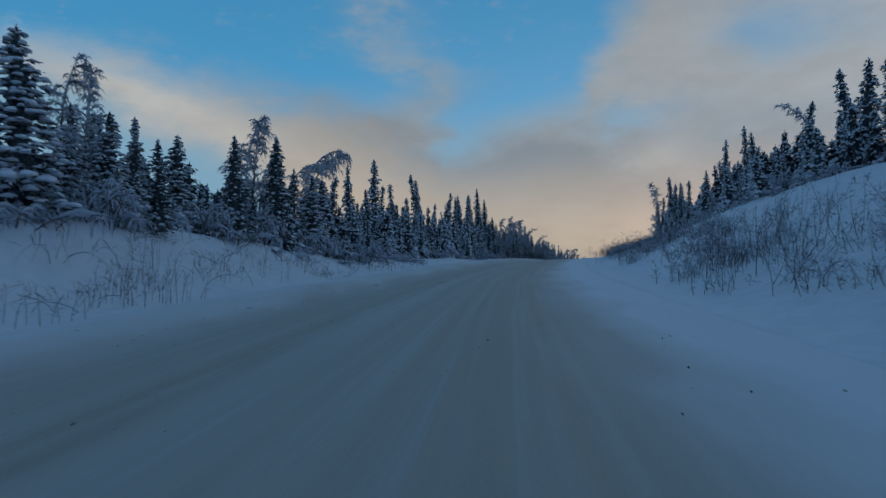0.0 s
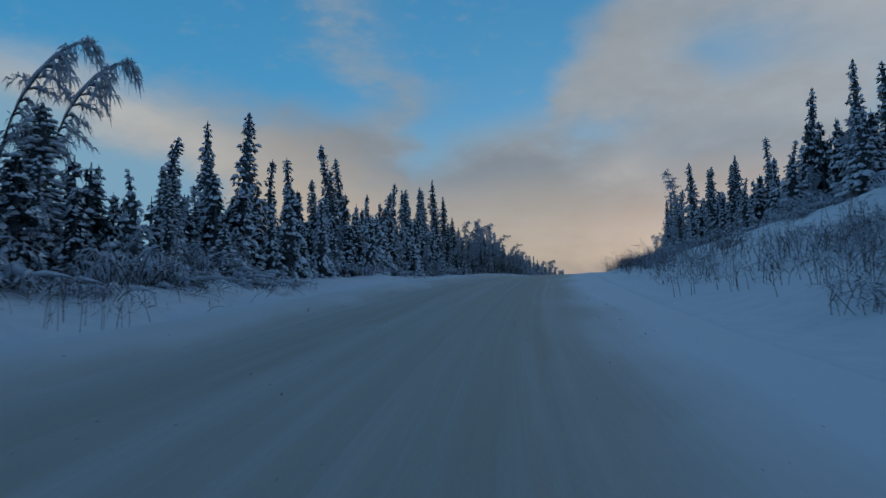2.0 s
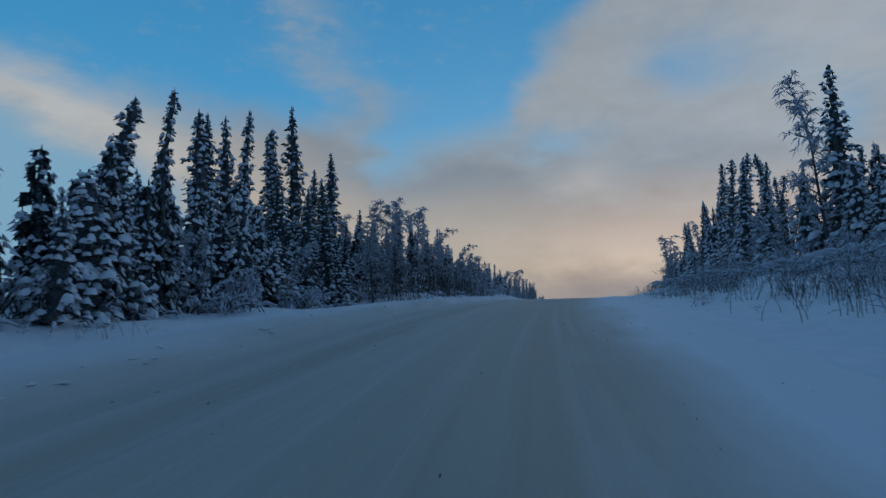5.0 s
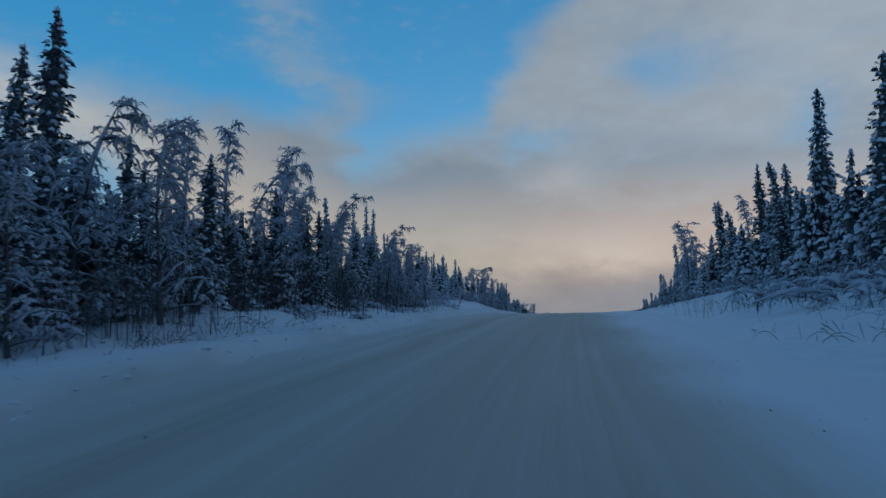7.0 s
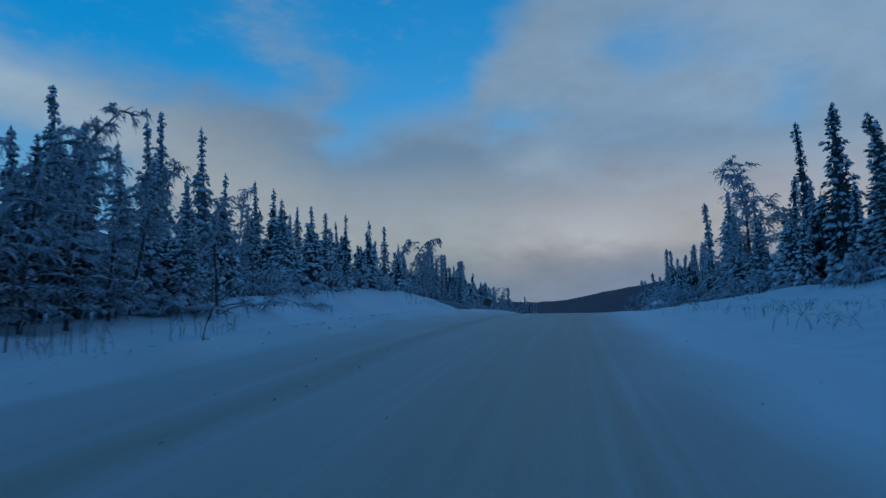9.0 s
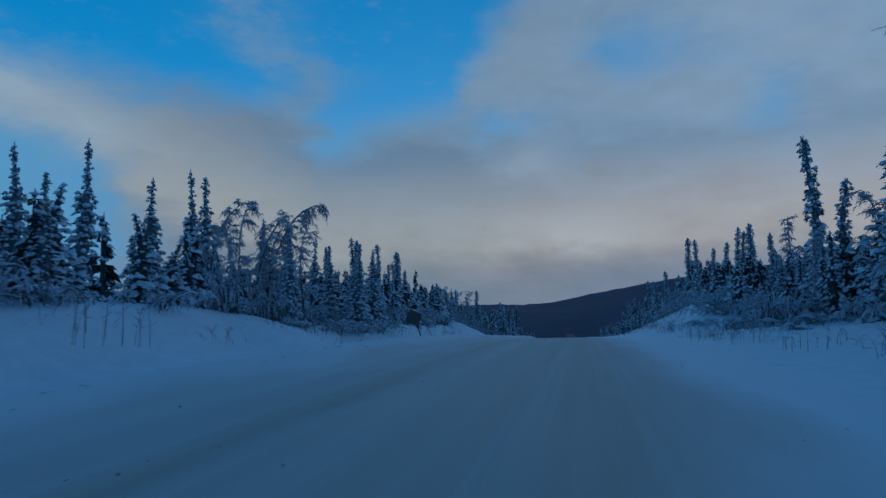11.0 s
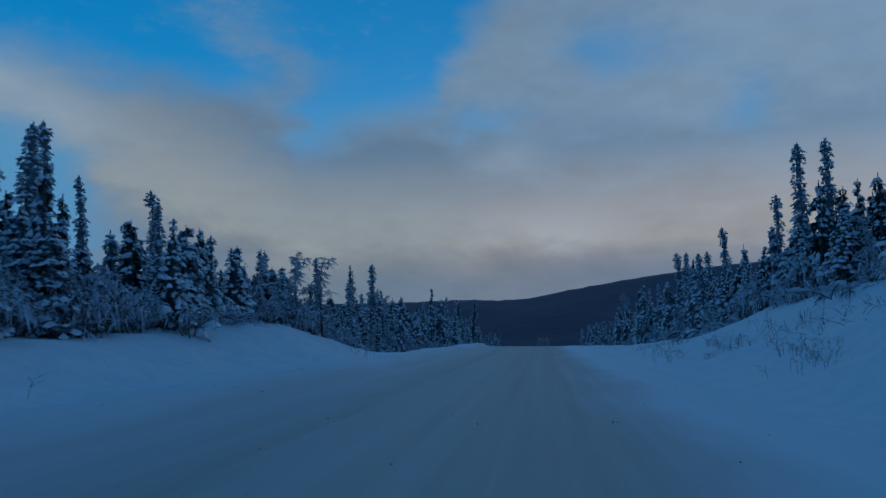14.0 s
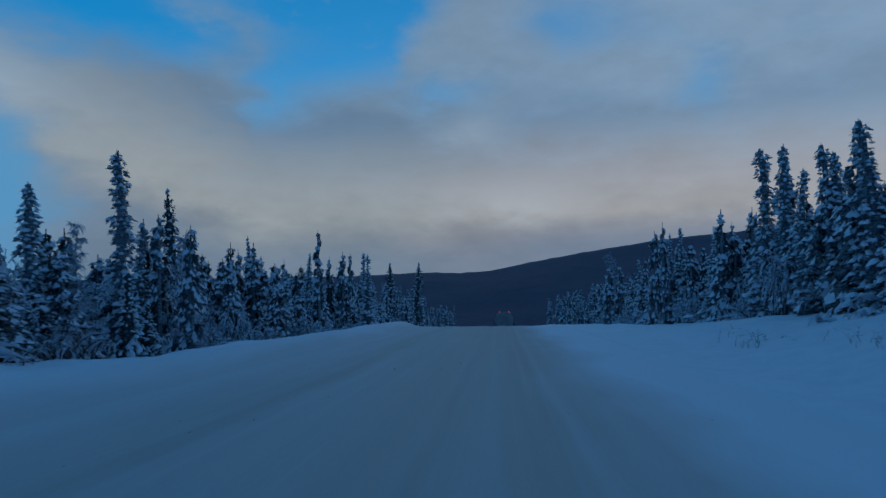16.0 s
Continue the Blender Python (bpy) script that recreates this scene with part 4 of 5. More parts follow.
LONG_CLIMB = [
    ("n", 106.0, 18.1, 9.5), ("w", 107.3, -13.9, 8.1), ("n", 107.5, -12.7, 4.5), ("b", 108.8, 13.6, 10.4), ("w", 108.9, -14.8, 7.4), ("n", 109.2, -18.8, 11.5),
    ("w", 109.3, -13.2, 5.3), ("n", 110.4, -19.5, 12.4), ("w", 110.6, -17.8, 13.8), ("n", 110.9, 16.2, 11.4), ("d", 112.7, -13.0, 5.1), ("w", 112.4, -16.0, 6.4), ("b", 113.8, -15.2, 6.2), ("w", 114.6, -17.2, 6.8), ("w", 117.0, -18.0, 7.0), ("w", 122.0, -17.4, 7.2), ("w", 116.3, 22.4, 12.7),
    ("d", 116.5, -13.4, 7.1), ("d", 118.1, -13.1, 6.8), ("n", 119.4, 15.7, 6.6), ("w", 119.9, -20.9, 10.7), ("w", 120.1, -19.1, 12.1), ("b", 120.4, -13.2, 7.0),
    ("n", 121.3, 15.5, 6.8), ("n", 123.0, 13.8, 8.7), ("b", 124.2, -17.0, 8.4), ("n", 124.9, 15.8, 8.7), ("b", 126.1, -15.1, 8.9), ("b", 129.9, -13.8, 8.6),
]
CREST = [
    ("w", 131.0, -15.5, 6.7), ("n", 131.7, 14.9, 10.6), ("b", 132.5, -14.6, 6.8), ("w", 132.9, -16.3, 6.8), ("a", 134.8, -15.9, 9.1), ("n", 135.1, 16.6, 11.6),
    ("w", 136.8, -17.2, 7.3), ("d", 137.1, -14.3, 5.7), ("n", 137.4, 18.6, 11.9), ("b", 135.6, -15.8, 7.8), ("a", 137.9, -13.5, 7.6), ("n", 138.0, -18.2, 8.2), ("w", 138.4, -16.4, 6.6), ("d", 138.7, -14.9, 6.4), ("w", 140.3, -14.6, 5.5), ("d", 141.0, -15.9, 7.0),
    ("w", 143.3, -15.9, 6.3), ("n", 143.5, 16.0, 12.5), ("d", 144.7, -13.7, 4.2), ("d", 145.0, -12.9, 5.4), ("d", 145.9, -12.4, 5.1), ("n", 146.6, 17.1, 11.0),
    ("w", 147.4, -16.0, 5.9), ("a", 147.4, -13.5, 6.7), ("d", 147.7, -12.8, 4.0), ("d", 149.2, -12.7, 5.1), ("w", 149.3, -14.6, 5.9), ("d", 149.6, -15.4, 5.0),
]
PAST_THE_CREST = [
    ("w", 150.0, -16.7, 6.9), ("n", 151.3, 15.0, 9.7), ("d", 152.0, -12.9, 4.4), ("w", 152.5, -16.0, 5.8), ("w", 152.7, -14.4, 4.8), ("n", 155.1, 17.2, 10.2),
    ("n", 155.5, -23.7, 10.1), ("w", 157.5, 15.9, 11.0), ("b", 159.6, 14.9, 8.7), ("n", 159.9, -21.1, 9.7), ("b", 160.1, -16.3, 5.6), ("n", 161.1, -23.2, 9.8),
    ("w", 162.1, -21.4, 6.6), ("n", 162.3, -15.7, 5.1), ("n", 164.3, 14.5, 8.1), ("n", 165.1, -22.5, 10.2), ("w", 165.1, -20.8, 7.2), ("n", 166.5, -20.2, 5.2),
    ("n", 167.0, -14.9, 4.8), ("n", 168.7, 14.6, 10.0), ("w", 170.5, 13.8, 6.1), ("n", 174.9, -21.7, 5.7), ("d", 176.0, 13.2, 6.5), ("n", 176.4, -25.7, 8.8),
]
DESCENT = [
    ("n", 176.9, -23.8, 8.2), ("n", 177.3, -15.5, 3.9), ("n", 177.3, 14.9, 7.8), ("n", 177.4, -21.1, 6.7), ("n", 179.0, 16.0, 12.1), ("w", 179.3, 12.9, 6.7),
    ("n", 179.6, -23.4, 7.1), ("b", 180.2, 11.6, 10.2), ("n", 180.5, -20.2, 5.9), ("w", 180.6, 13.2, 6.3), ("n", 184.8, -21.5, 7.7), ("d", 186.6, 14.2, 11.1),
    ("n", 187.9, -20.3, 6.8), ("w", 188.8, 13.4, 8.4), ("a", 189.1, -16.1, 5.7), ("w", 189.7, -13.8, 4.4), ("w", 190.1, 13.3, 9.8), ("d", 190.2, -14.7, 5.5),
    ("d", 191.0, -14.7, 5.0), ("w", 191.8, -19.9, 7.9), ("d", 191.9, -14.3, 4.9), ("b", 192.3, -17.2, 6.5), ("n", 193.9, -22.0, 9.1), ("w", 194.4, -16.0, 5.6),
]
LOWER_BEND = [
    ("w", 197.1, -12.9, 5.1), ("a", 197.1, -15.5, 7.4), ("w", 198.4, -15.2, 5.1), ("w", 198.5, -13.6, 4.3), ("n", 200.3, 13.6, 10.7), ("n", 200.4, -20.9, 7.4),
    ("w", 200.7, -14.5, 4.9), ("n", 201.2, -17.6, 6.2), ("n", 201.5, 15.2, 8.3), ("d", 194.6, 13.6, 6.4), ("b", 198.3, 13.0, 5.2), ("d", 203.2, 13.4, 4.6), ("w", 203.8, -14.2, 5.5), ("n", 206.0, -16.6, 6.6), ("b", 206.5, 14.4, 7.0),
    ("n", 212.7, 14.9, 5.5), ("n", 218.5, 14.9, 6.7), ("n", 220.9, -17.3, 7.2), ("n", 221.0, 15.0, 6.3), ("n", 224.6, -22.8, 8.5), ("n", 227.3, 14.9, 5.9),
    ("n", 228.1, -19.1, 7.8), ("n", 229.0, 14.3, 5.6), ("n", 232.2, -25.1, 9.6), ("n", 232.6, -23.2, 9.2), ("n", 233.6, -21.9, 6.8), ("n", 233.8, 19.4, 7.8),
]
VALLEY_EDGE = [
    ("n", 234.0, -30.1, 9.0), ("n", 238.8, -21.2, 6.3), ("b", 240.4, -15.7, 3.7), ("n", 241.8, -23.5, 7.9), ("n", 243.5, 15.6, 8.7), ("n", 244.0, 21.0, 9.8),
    ("d", 244.9, -15.7, 5.0), ("d", 245.5, -14.3, 5.2), ("w", 246.1, -18.2, 5.7), ("n", 247.1, 15.1, 9.8), ("n", 251.4, -16.8, 6.8), ("b", 252.0, -18.1, 7.4),
    ("n", 253.1, 16.3, 9.0), ("n", 254.4, -22.1, 7.9), ("n", 256.8, -15.9, 6.0), ("n", 257.9, 14.0, 8.2), ("b", 258.1, -15.4, 5.0), ("n", 260.3, -15.1, 8.3),
    ("n", 260.9, 13.1, 6.8), ("n", 263.6, -15.8, 6.0), ("n", 263.9, 13.6, 6.5), ("b", 265.4, -15.0, 6.2), ("n", 266.4, 13.7, 6.5), ("n", 268.7, 13.8, 8.3),
]
DEEP_VALLEY = [
    ("w", 268.8, -16.0, 5.2), ("n", 269.1, 15.6, 8.4), ("n", 269.9, 13.1, 8.5), ("w", 270.9, -15.3, 4.8), ("w", 275.9, -15.5, 6.1), ("w", 276.4, -21.7, 10.8),
    ("w", 278.7, 13.5, 6.2), ("w", 283.2, -14.9, 7.1), ("w", 289.1, 13.8, 7.7), ("w", 289.5, -11.7, 7.2), ("w", 289.5, -22.2, 9.7), ("w", 291.4, 15.6, 8.7),
    ("w", 294.3, -15.0, 7.5), ("w", 300.6, -14.4, 10.0), ("w", 301.2, 13.9, 7.9), ("w", 319.1, -15.3, 11.9), ("b", 327.9, 15.7, 13.0), ("w", 349.4, -15.4, 15.9),
]
STANDOUT = FIRST_RISE + UPPER_RISE + LONG_CLIMB + CREST + PAST_THE_CREST + DESCENT + LOWER_BEND + VALLEY_EDGE + DEEP_VALLEY

def tip_of(me):
    co = np.empty(len(me.vertices) * 3)
    me.vertices.foreach_get("co", co)
    co = co.reshape(-1, 3)
    return co[np.argmax(co[:, 2])]


for kind, s, u, tall in STANDOUT:
    tall += float(crown(s) + rise(s, u)) - ground_height(s, u)[2] + 0.2
    if kind in "abd":
        which = int(plant_rng.integers(len(KINDS[kind])))
        tip = tip_of(KINDS[kind][which]["crown"])
        (x0, y0), (x1, y1) = plan(s, 0.0), plan(s, 1.0)
        turn = math.degrees(math.atan2(y1 - y0, x1 - x0)) + (180 if u > 0 else 0)
        girth = tall / (6.2 if kind == "d" else 8.5)
        plant(kind, s, u - tip[0] * girth * (1 if u < 0 else -1), tall / tip[2], turn=turn, which=which, girth=girth)
    else:
        if kind == "n" and s > 148:
            kind = "c" if s > 212 or u > 0 and s > 190 else "r" if u < 0 and s < 205 else "n"
        if kind == "w" and s > 148 and tall < 10.5:
            kind = "r"
        broad = 1.35 if kind == "w" and s < 62 and u < 0 else 1.0
        plant(kind, s, u, tall / 10.0, which=1 if kind == "w" and (tall > 10.5 or u < 0 and 104 < s < 138) else None, girth=broad * plant_rng.uniform(0.85, 1.15) * (tall / 10) ** 0.75)


# The forest edge between them: smaller spruces, young trees and shrubs.
def tree_line(s, side):
    return float(np.interp(s, LEFT_S, LEFT_U)) - 0.4 if side < 0 else float(np.interp(s, RIGHT_S, RIGHT_U)) + 0.5


taken = [(s, u) for _, s, u, _ in STANDOUT]


def free(s, u, gap):
    if any(abs(s - a) < gap and abs(u - b) < gap for a, b in taken):
        return False
    taken.append((s, u))
    return True


def lofty(s, side):
    """Height of the taller trees near a place on one side."""
    near = [(math.exp(-((s - a) / 9.0) ** 2), h) for _, a, u, h in STANDOUT if u * side > 0]
    return (0.02 * 7 + sum(w * h for w, h in near)) / (0.02 + sum(w for w, _ in near))


fill_rng = np.random.default_rng(8)
undergrowth = []
for side in (-1, 1):
    # young trees shoulder to shoulder along the edge
    s = 5.0
    while s < 330:
        if s > 14 or side < 0:
            u = tree_line(s, side) + side * fill_rng.uniform(-0.3, 2.2)
            if free(s, u, 0.7):
                tall = lofty(s, side) * fill_rng.uniform(0.34, 0.64)
                kind = fill_rng.choice(["y", "b"], p=[0.84, 0.16]) if s < 108 or s > 205 or side > 0 else "y"
                if s > 205 and fill_rng.random() < 0.45:
                    undergrowth.append(("s", 2, s, u, tall / 2.0, fill_rng.uniform(1.2, 1.8)))
                    undergrowth.append(("s", 0, s + 0.6, u + side * 0.8, tall / 2.2, fill_rng.uniform(1.1, 1.6)))
                    s += fill_rng.uniform(1.2, 2.2)
                    continue
                if kind == "y" and (side > 0 or s > 205):
                    undergrowth.append(("y", int(fill_rng.integers(4)), s, u, tall / 10, fill_rng.uniform(0.6, 0.95) * (tall / 5.5) ** 0.6))
                else:
                    plant(kind, s, u, tall / 10, girth=fill_rng.uniform(0.6, 0.95) * (tall / 5.5) ** 0.6 * (0.72 if kind == "b" else 1.0))
        s += fill_rng.uniform(1.1, 2.3) if side < 0 else fill_rng.uniform(1.3, 2.7)
    # taller ones a few steps in
    for _ in range(34):
        s = fill_rng.uniform(6, 330)
        u = tree_line(s, side) + side * fill_rng.uniform(1.5, 6.5)
        if free(s, u, 1.0):
            tall = lofty(s, side) * fill_rng.uniform(0.5, 0.74)
            plant(fill_rng.choice(["n", "y", "w"], p=[0.4, 0.2, 0.4]), s, u, tall / 10)
    # frosted shrubs and bowed birches before them
    s = 4.0
    while s < 285:
        u = tree_line(s, side) - side * fill_rng.uniform(-1.2, 1.0)
        k = fill_rng.uniform(0.75, 1.6)
        plant("s", s, u, k, girth=fill_rng.uniform(0.9, 1.3) * k ** 0.5, sink=0.05)
        s += fill_rng.uniform(2.1, 4.3)
    for _ in range(16):
        s = fill_rng.uniform(10, 270)
        plant("a", s, tree_line(s, side) - side * fill_rng.uniform(-1.0, 0.8), fill_rng.uniform(0.28, 0.5), girth=fill_rng.uniform(0.3, 0.5), sink=0.05)

# Tall frosted bushes among the young trees.
for side, a, b, n in ((-1, 12, 112, 46), (1, 40, 112, 30), (-1, 150, 205, 20), (1, 112, 200, 26), (-1, 205, 330, 95), (1, 240, 330, 70)):
    for _ in range(n):
        s = fill_rng.uniform(a, b)
        undergrowth.append(("s", int(fill_rng.integers(3)), s, tree_line(s, side) + side * fill_rng.uniform(-0.6, 1.6), fill_rng.uniform(0.9, 1.9) * (1.5 if s > 236 else 1.0), fill_rng.uniform(0.9, 1.5)))

# Snow-laden bushes bent to the ground on the banks.
for side, a, b, n in ((-1, 8, 60, 26), (-1, 96, 165, 16), (-1, 186, 205, 9), (1, 60, 100, 10), (1, 92, 132, 34), (1, 190, 215, 9), (1, 232, 262, 6)):
    for _ in range(n):
        s = fill_rng.uniform(a, b)
        k = fill_rng.uniform(0.7, 1.3) * (1.35 if side > 0 and 92 < s < 132 else 1.0)
        plant("s", s, tree_line(s, side) - side * fill_rng.uniform(0.2, 4.2 if 92 < s < 132 else 2.4), k, girth=k * fill_rng.uniform(0.9, 1.4), which=int(fill_rng.integers(4, 6)), sink=0.08)

for _ in range(16):
    s = fill_rng.uniform(196, 213)
    k = fill_rng.uniform(1.3, 2.1)
    plant("s", s, fill_rng.uniform(9.8, 12.8), k, girth=fill_rng.uniform(0.9, 1.2) * k ** 0.5, which=int(fill_rng.integers(4)), sink=0.05)

# Small spruces that stand forward on the slope past the sign, and low brush along the foot of the far bank.
for s, u, tall in ((205.5, -13.2, 1.6), (210.4, -13.4, 1.9), (211.6, -12.9, 1.2), (219.0, -13.8, 2.1)):
    plant("r", s, u, tall / 10, girth=0.34 * tall / 1.6)
for _ in range(15):
    plant("f", fill_rng.uniform(203, 246), fill_rng.uniform(6.4, 8.6), fill_rng.uniform(0.18, 0.42), sink=0.04, girth=fill_rng.uniform(0.4, 0.7))

# A heap of bowed alders beside the sign.
for s, u, k in ((192.5, -12.6, 0.9), (194.3, -12.2, 0.75), (196.0, -12.7, 0.95), (197.6, -12.1, 0.7), (199.0, -12.9, 0.8)):
    plant("s", s, u, k, girth=1.5, which=int(fill_rng.integers(4)), sink=0.1)

# A thicket of spruce, frosted birch and alder on the climb.
for k in range(42):
    s = fill_rng.uniform(117, 151)
    u = fill_rng.uniform(-19, -14.2)
    if free(s, u, 0.6):
        if k % 4 == 0:
            plant("b", s, u, fill_rng.uniform(0.45, 0.72), girth=fill_rng.uniform(0.7, 1.0))
        else:
            plant("w", s, u, fill_rng.uniform(0.42, 0.68), girth=fill_rng.uniform(0.7, 0.95), which=1 if s < 138 else None)
for _ in range(8):
    s = fill_rng.uniform(118, 152)
    k = fill_rng.uniform(1.1, 2.0)
    plant("s", s, fill_rng.uniform(-16, -14.0), k, girth=fill_rng.uniform(0.8, 1.1) * k ** 0.5, which=int(fill_rng.integers(4)), sink=0.05)

# Dark bare stems in the shade of the thicket.
for _ in range(46):
    s = fill_rng.uniform(112, 142)
    plant("t", s, tree_line(s, -1) + fill_rng.uniform(-2.0, 0.7), fill_rng.uniform(1.1, 2.1), sink=0.08, girth=fill_rng.uniform(1.6, 2.8), which=int(fill_rng.integers(4)))

# Dark spruces close together below the crest.
for k in range(14):
    s, u = 146 + 2.3 * k + fill_rng.uniform(-0.7, 0.7), fill_rng.uniform(13.8, 17.0)
    if free(s, u, 0.6):
        plant("w", s, u, fill_rng.uniform(0.58, 0.82), girth=fill_rng.uniform(0.75, 1.0), which=1)

# Snow-heavy spruces that close the gaps above the first bank.
for _ in range(20):
    s, u = fill_rng.uniform(14, 50), fill_rng.uniform(-19.5, -15.2)
    if free(s, u, 0.8):
        k = fill_rng.uniform(0.34, 0.56) * (0.8 + 0.012 * s)
        plant("w", s, u, k, girth=fill_rng.uniform(0.75, 1.0) * (k / 0.45) ** 0.6, which=int(fill_rng.choice([0, 3])))

# Mounds of alder pressed down by snow on the lip of the first bank.
for _ in range(20):
    s = fill_rng.uniform(15, 52)
    k = fill_rng.uniform(1.1, 1.9)
    plant("s", s, tree_line(s, -1) + fill_rng.uniform(0.2, 1.8), k, girth=fill_rng.uniform(1.0, 1.5), which=int(fill_rng.choice([0, 2, 4, 5])), sink=0.08)

# Bare stems on the banks.
for _ in range(70):
    s = fill_rng.uniform(9, 112)
    plant("t", s, fill_rng.uniform(6.4, 8.6) + 5 * fill_rng.random() ** 2.5, fill_rng.uniform(0.35, 0.8), sink=0.05, girth=fill_rng.uniform(0.9, 1.4), which=int(fill_rng.integers(4)))
# frosted brush in clumps, thick along the foot of the bank and thinning upwards
for _ in range(50):
    s0, u0 = fill_rng.uniform(10, 114), fill_rng.uniform(6.8, 8.6) + 4.5 * fill_rng.random() ** 2.2
    for _ in range(int(fill_rng.integers(2, 7))):
        k = fill_rng.uniform(0.35, 0.95)
        plant("f", s0 + fill_rng.normal(0, 1.6), u0 + fill_rng.normal(0, 0.6), k, sink=0.05, girth=fill_rng.uniform(0.7, 1.1))
for _ in range(46):
    s = fill_rng.uniform(112, 262)
    plant("t", s, fill_rng.uniform(6.2, 9.0), fill_rng.uniform(0.2, 0.5), sink=0.05, girth=fill_rng.uniform(0.6, 1.0), which=int(fill_rng.integers(4)))
for k in range(40):
    s = fill_rng.uniform(10, 255) if k > 12 else fill_rng.uniform(9, 45)
    plant("t", s, -fill_rng.uniform(10.0, 13.0), fill_rng.uniform(0.35, 0.9), sink=0.05, girth=fill_rng.uniform(0.6, 1.0), which=int(fill_rng.integers(6)))
for _ in range(20):
    s = fill_rng.uniform(12, 60)
    plant("t", s, -fill_rng.uniform(11.0, 14.5), fill_rng.uniform(0.9, 1.5), sink=0.08, girth=fill_rng.uniform(0.9, 1.3), which=int(fill_rng.integers(4, 6)))

for a, b, lo, hi, n in ((104, 128, 6.8, 9.6, 12), (112, 132, -13.4, -10.8, 14), (222, 240, 8.0, 10.5, 5)):
    for _ in range(n):
        plant("t", fill_rng.uniform(a, b), fill_rng.uniform(lo, hi), fill_rng.uniform(0.9, 1.6), sink=0.08, girth=fill_rng.uniform(0.8, 1.2), which=int(fill_rng.integers(4, 6)))


# ---- the woods behind ----
def small_spruce(seed, step, flakes):
    """A plainer spruce for the deep woods, as arrays of dark and white faces."""
    rng = np.random.default_rng(seed)
    green, white = Soup(), Soup()
    H, w = 10.0, rng.uniform(0.7, 1.3)
    z = 0.3
    while z < H * 0.98:
        r = w * (1 - z / H) ** 0.7 + 0.16
        for k in range(3):
            a = rng.uniform(0, 6.28)
            d, side = np.array([math.cos(a), math.sin(a), 0]), np.array([-math.sin(a), math.cos(a), 0])
            L = r * rng.uniform(0.7, 1.25)
            b = np.array([0, 0, z])
            e = b + d * L - np.array([0, 0, 0.9 * L])
            j = rng.uniform(0.7, 1.3, 3)
            green.add([b + (0, 0, 0.15), b + d * L * 0.6 * j[0] + side * 0.4 * L * j[1], e - (0, 0, 0.2 * j[2]), b + d * L * 0.55 - side * 0.4 * L * j[2], b + d * L * 0.3 - (0, 0, 0.5 * j[0])], [(0, 1, 2, 3), (4, 2, 1), (4, 3, 2)])
            for _ in range(flakes):
                c = b + d * L * rng.uniform(0.4, 1.05) + side * L * rng.uniform(-0.45, 0.45) - (0, 0, rng.uniform(0.1, 0.8) * L - 0.1)
                q = (0.5 + 1.2 / flakes) * (0.115 + 0.14 * L) * rng.uniform(0.6, 1.4)
                white.add([c + d * q - (0, 0, 1.5 * q), c + side * 0.75 * q - (0, 0, 0.8 * q), c - side * 0.75 * q - (0, 0, 0.8 * q), c - d * 0.3 * q + (0, 0, 0.8 * q)], [(0, 1, 3, 2)])
        z += (step if z < 7 else step * 0.7) * rng.uniform(0.8, 1.2)
    tube(green, [(0, 0, -0.5), (0, 0, 7), (0, 0, 10.1)], [0.22, 0.14, 0.02], 4)
    return green, white


def deep_woods(name, label, count, bounds, seed, tall, step=0.72, flakes=4, needles=NEEDLES):
    """Trees past counting, as one mesh of boughs and one of snow."""
    rng = np.random.default_rng(seed)
    models = [small_spruce(seed * 10 + k, step, flakes) for k in range(5)]
    packs = [(np.concatenate(g.v), g.f, np.concatenate(w.v), w.f) for g, w in models]
    dark, white = Soup(), Soup()
    for _ in range(count):
        s, u = bounds(rng)
        x, y, z = ground_height(s, u)
        gv, gf, wv, wf = packs[rng.integers(5)]
        a, k, g = rng.uniform(0, 6.28), rng.uniform(*tall) / 10 * (lofty(s, np.sign(u)) if s < 262 else 9.0), rng.uniform(0.62, 0.95)
        m = np.array([[math.cos(a) * g, -math.sin(a) * g, 0], [math.sin(a) * g, math.cos(a) * g, 0], [0, 0, k]])
        dark.add(gv @ m.T + (x, y, z - 0.1), gf)
        white.add(wv @ m.T + (x, y, z - 0.1), wf)
    ob = tagged(new(name), label, "forest", kind="stuff")
    part("boughs", dark, needles, ob)
    part("snow", white, TREE_SNOW, ob)


def behind(side):
    def pick(rng):
        s = rng.uniform(-10, 300)
        return s, tree_line(s, side) + side * (0.8 + 11 * rng.random() ** 1.3)
    return pick


def ranks(rng):
    """Closer ranks where the bank lets one look in among the trees."""
    side, a, b = ((-1, 10, 90), (-1, 78, 152), (-1, 196, 250), (1, 30, 112), (1, 140, 190))[rng.choice(5, p=[0.26, 0.28, 0.14, 0.22, 0.1])]
    s = rng.uniform(a, b)
    return s, tree_line(s, side) + side * rng.uniform(0.6, 4.5)


def beyond(rng):
    s, side = rng.uniform(-25, 300), rng.choice((-1, 1))
    return s, tree_line(s, side) + side * (11 + 45 * rng.random())


def ahead(rng):
    s = rng.uniform(258, 405)
    side = rng.choice((-1, 1))
    return s, side * (12.5 + 45 * rng.random() ** 1.5)


def rimed(rng):
    """Young trees along the lower road, white with rime to the ground."""
    s, side = rng.uniform(206, 335), rng.choice((-1, 1))
    if side > 0:
        s = rng.uniform(240, 335)
    return s, tree_line(s, side) + side * (0.2 + 6 * rng.random() ** 1.4)


